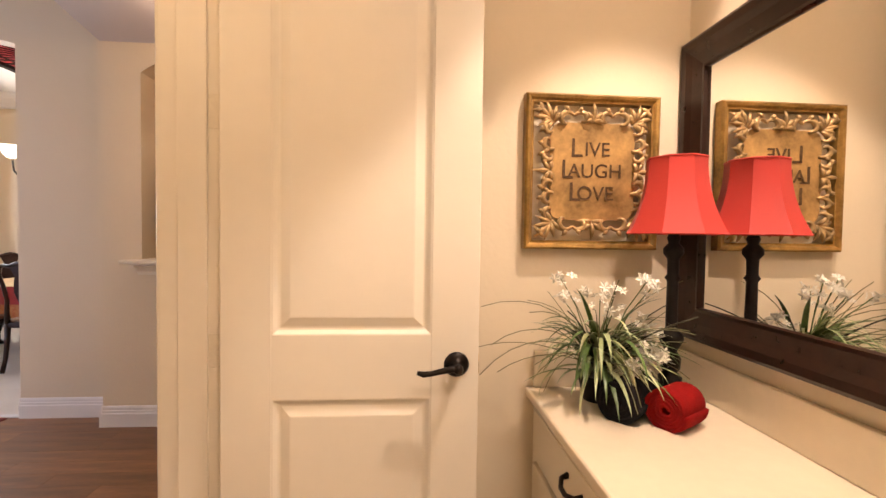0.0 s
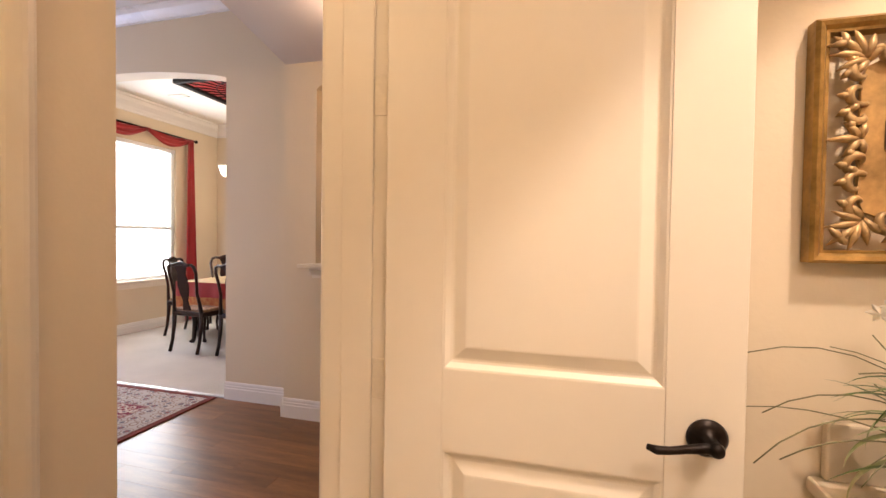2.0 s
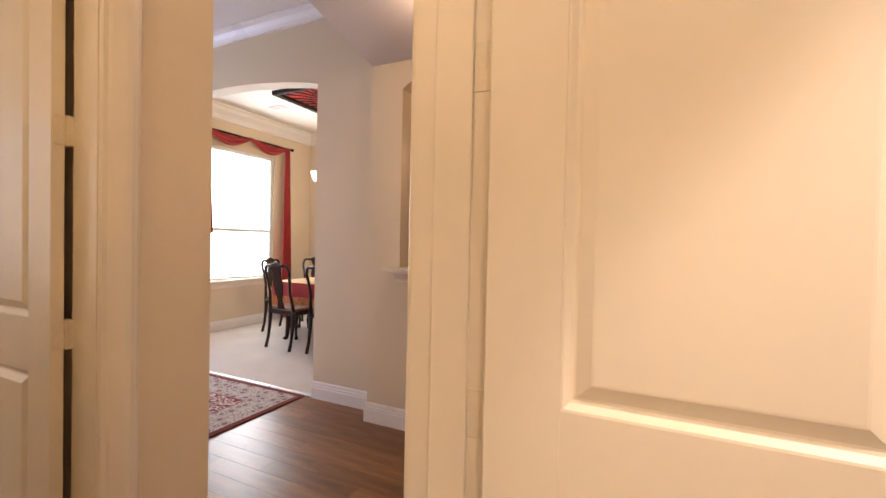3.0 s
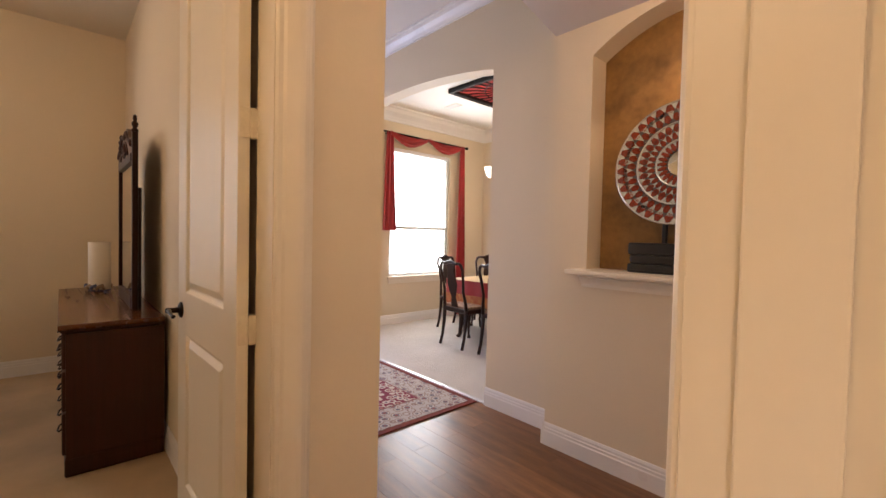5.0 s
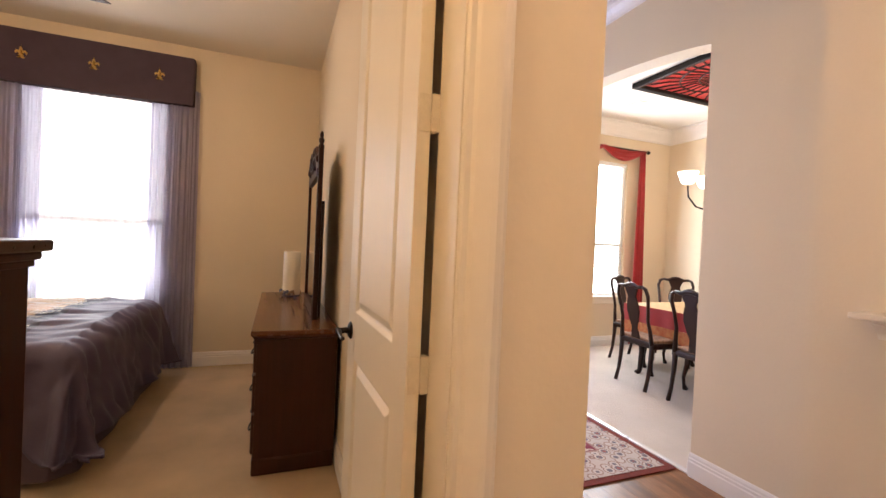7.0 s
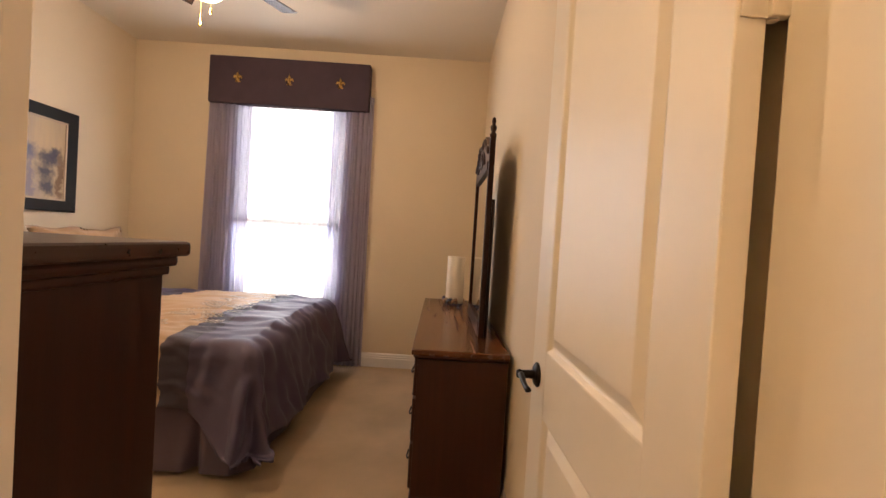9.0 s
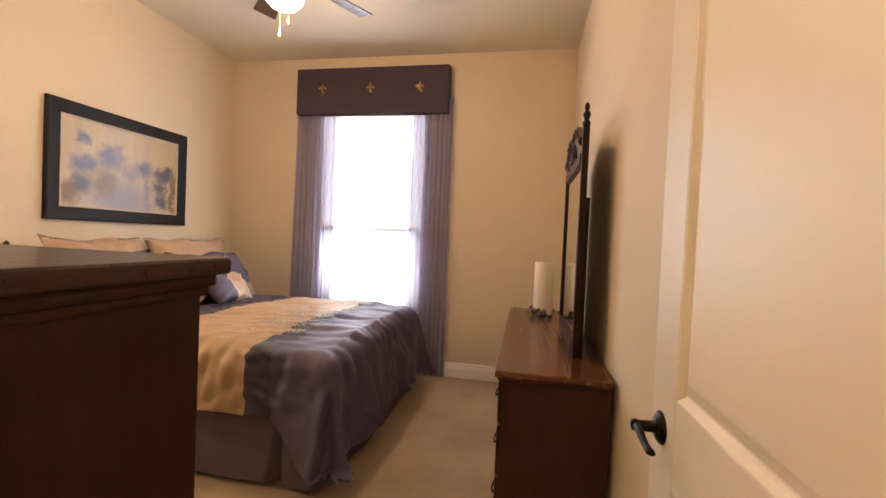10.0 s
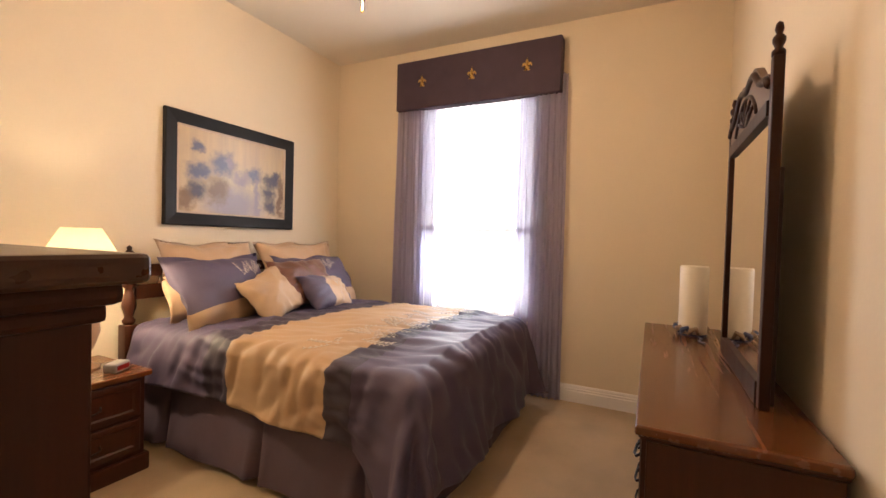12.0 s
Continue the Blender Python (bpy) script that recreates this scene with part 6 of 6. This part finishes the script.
scarf = thing("window_scarf", pose(0, 0, 0), "deep red scarf swagged over the rod with hanging tails", "curtain")
for y0, y1 in ((4.40, 5.10), (5.10, 5.84)):
    part("swag", swag_bm(y0, y1, rz, 0.13), REDCLOTH, scarf, "", True)
part("tail", drape_bm(5.70, 5.93, 0.03, rz + 0.01, 3, 0.022, -5.158, 0.45, 1), REDCLOTH, scarf, "long red tail", True)
part("tail", drape_bm(4.29, 4.52, 1.36, rz + 0.01, 3, 0.022, -5.158, 0.5, 2), REDCLOTH, scarf, "short red tail", True)

# framed red panel on the dining ceiling
panel = thing("ceiling_panel", pose(-3.47, 5.13, CH), "black framed red fretwork panel on the ceiling", "ceiling decor")
REDGLASS = material("red_panel", (0.48, 0.03, 0.03), 0.3, vary=0.25, scale=10, grain=60, bump=0.1)
s = 0.60
part("backing", boxes((-s, -s, -0.014, s, s, -0.001)), REDGLASS, panel, "red glass ground")
part("frame", frame_bm(((0, 0), (0, 0.05), (0.010, 0.056), (0.055, 0.045), (0.060, 0.0)), -s - 0.02, s + 0.02, -s - 0.02, s + 0.02, lambda a, b, o: (a, b, -0.002 - o)), BLACKPAINT, panel)
for k in range(32):
    a = 2 * math.pi * k / 32
    lim = min(s / max(abs(math.cos(a)), 1e-6), s / max(abs(math.sin(a)), 1e-6)) - 0.03
    pts = [(r * math.cos(a) - 0.010 * math.sin(a) * math.sin(r * 26), r * math.sin(a) + 0.010 * math.cos(a) * math.sin(r * 26), -0.020) for r in [0.10 + (lim - 0.10) * i / 10 for i in range(11)]]
    part("fret_bar", tube_bm(pts, [0.004 + 0.006 * i / 10 for i in range(11)], 5), BLACKPAINT, panel)
for r in (0.10, 0.26, 0.43):
    part("fret_ring", tube_bm([(r * math.cos(2 * math.pi * i / 40), r * math.sin(2 * math.pi * i / 40), -0.022) for i in range(41)], 0.007, 5), BLACKPAINT, panel)
vent = thing("ceiling_vent", pose(-4.53, 5.01, CH), "small white ceiling vent", "vent")
part("plate", box_bm(-0.12, -0.06, -0.012, 0.12, 0.06, -0.001, 0.003), CEILW, vent)
for k in range(5):
    part("slat", box_bm(-0.10, -0.045 + 0.02 * k, -0.016, 0.10, -0.037 + 0.02 * k, -0.011), PLASTIC, vent)

# chandelier with upturned glass bowls
ct = thing("chandelier", pose(-3.47, 5.13, 0), "bronze chandelier with white glass bowls over the table", "chandelier")
part("stem", lathe_bm(((0.0, 1.72), (0.02, 1.73), (0.035, 1.78), (0.02, 1.83), (0.015, 1.95), (0.03, 2.0), (0.014, 2.05), (0.010, 2.30), (0.010, 3.02), (0.05, 3.04), (0.05, CH - 0.02), (0.0, CH - 0.02)), 16, False), BRONZE, ct, "", True)
MILK = glow("lit_milk_glass", (1.0, 0.90, 0.75), 2.2)
for k in range(5):
    a = 2 * math.pi * k / 5 + 2.75
    c, sn2 = math.cos(a), math.sin(a)
    arm = part("arm", tube_bm([(0.02 * c, 0.02 * sn2, 1.80), (0.12 * c, 0.12 * sn2, 1.76), (0.24 * c, 0.24 * sn2, 1.80), (0.31 * c, 0.31 * sn2, 1.90), (0.32 * c, 0.32 * sn2, 2.02)], 0.009, 8), BRONZE, ct, "", True)
    gbm = lathe_bm(((0.015, 2.02), (0.045, 2.03), (0.070, 2.06), (0.080, 2.10), (0.095, 2.145), (0.092, 2.147), (0.076, 2.10), (0.066, 2.065), (0.04, 2.036), (0.015, 2.026)), 20, False)
    gbm.transform(Matrix.Translation((0.32 * c, 0.32 * sn2, 0)))
    part("glass_bowl", gbm, MILK, arm, "white glass bowl", True)
lb = lathe_bm(((0.0, 1.74), (0.05, 1.75), (0.10, 1.79), (0.12, 1.83), (0.117, 1.83), (0.09, 1.80), (0.0, 1.76)), 24, False)
part("lower_bowl", lb, MILK, ct, "white glass bowl", True)

# ---- wood floor: planks over a dark bed ----
PLANK = material("plank_wood", (0.300, 0.142, 0.062), 0.33, vary=0.26, scale=2.2, grain=22, bump=0.10, stretch=(1.2, 9, 9), spec=0.35)
pn = PLANK.node_tree
oi = pn.nodes.new("ShaderNodeObjectInfo")
hs = pn.nodes.new("ShaderNodeHueSaturation")
mr = pn.nodes.new("ShaderNodeMapRange")
mr.inputs[3].default_value, mr.inputs[4].default_value = 0.76, 1.18
pn.links.new(oi.outputs["Random"], mr.inputs[0])
pn.links.new(mr.outputs[0], hs.inputs["Value"])
pb = pn.nodes["Principled BSDF"]
src = pb.inputs["Base Color"].links[0].from_socket
pn.links.new(src, hs.inputs["Color"])
pn.links.new(hs.outputs[0], pb.inputs["Base Color"])
floor = structure("floor_entry", boxes((DX0, YE, -0.1, JX - 0.08, SY + 0.02, -0.006), (BX1 + 0.065, -1.6, -0.1, JX - 0.08, YE, -0.006)), GAP, "dark reddish brown wood plank floor", "floor")
rng = random.Random(3)
shared = {}
pw = 0.126
for row in range(60):
    y0 = -1.6 + pw * row + (YE + 1.6) % pw
    if y0 + pw > SY + 0.021:
        break
    xa, xb = (DX0, JX - 0.08) if y0 > YE - 0.001 else (BX1 + 0.065, JX - 0.08)
    x = xa
    first = True
    while x < xb - 0.01:
        ln = rng.choice((0.6, 0.9, 1.2, 1.5)) if not first else rng.choice((0.4, 0.7, 1.0, 1.3))
        first = False
        ln = round(min(ln, xb - x), 3)
        if ln not in shared:
            pbm = box_bm(0.0003, 0.0003, -0.008, ln - 0.0003, pw - 0.0003, 0.0, 0.0005, 1)
            me = bpy.data.meshes.new("plank")
            pbm.to_mesh(me)
            pbm.free()
            me.materials.append(PLANK)
            shared[ln] = me
        p = new("plank", shared[ln])
        p.parent = floor
        p.location = (x, y0, 0)
        x += ln
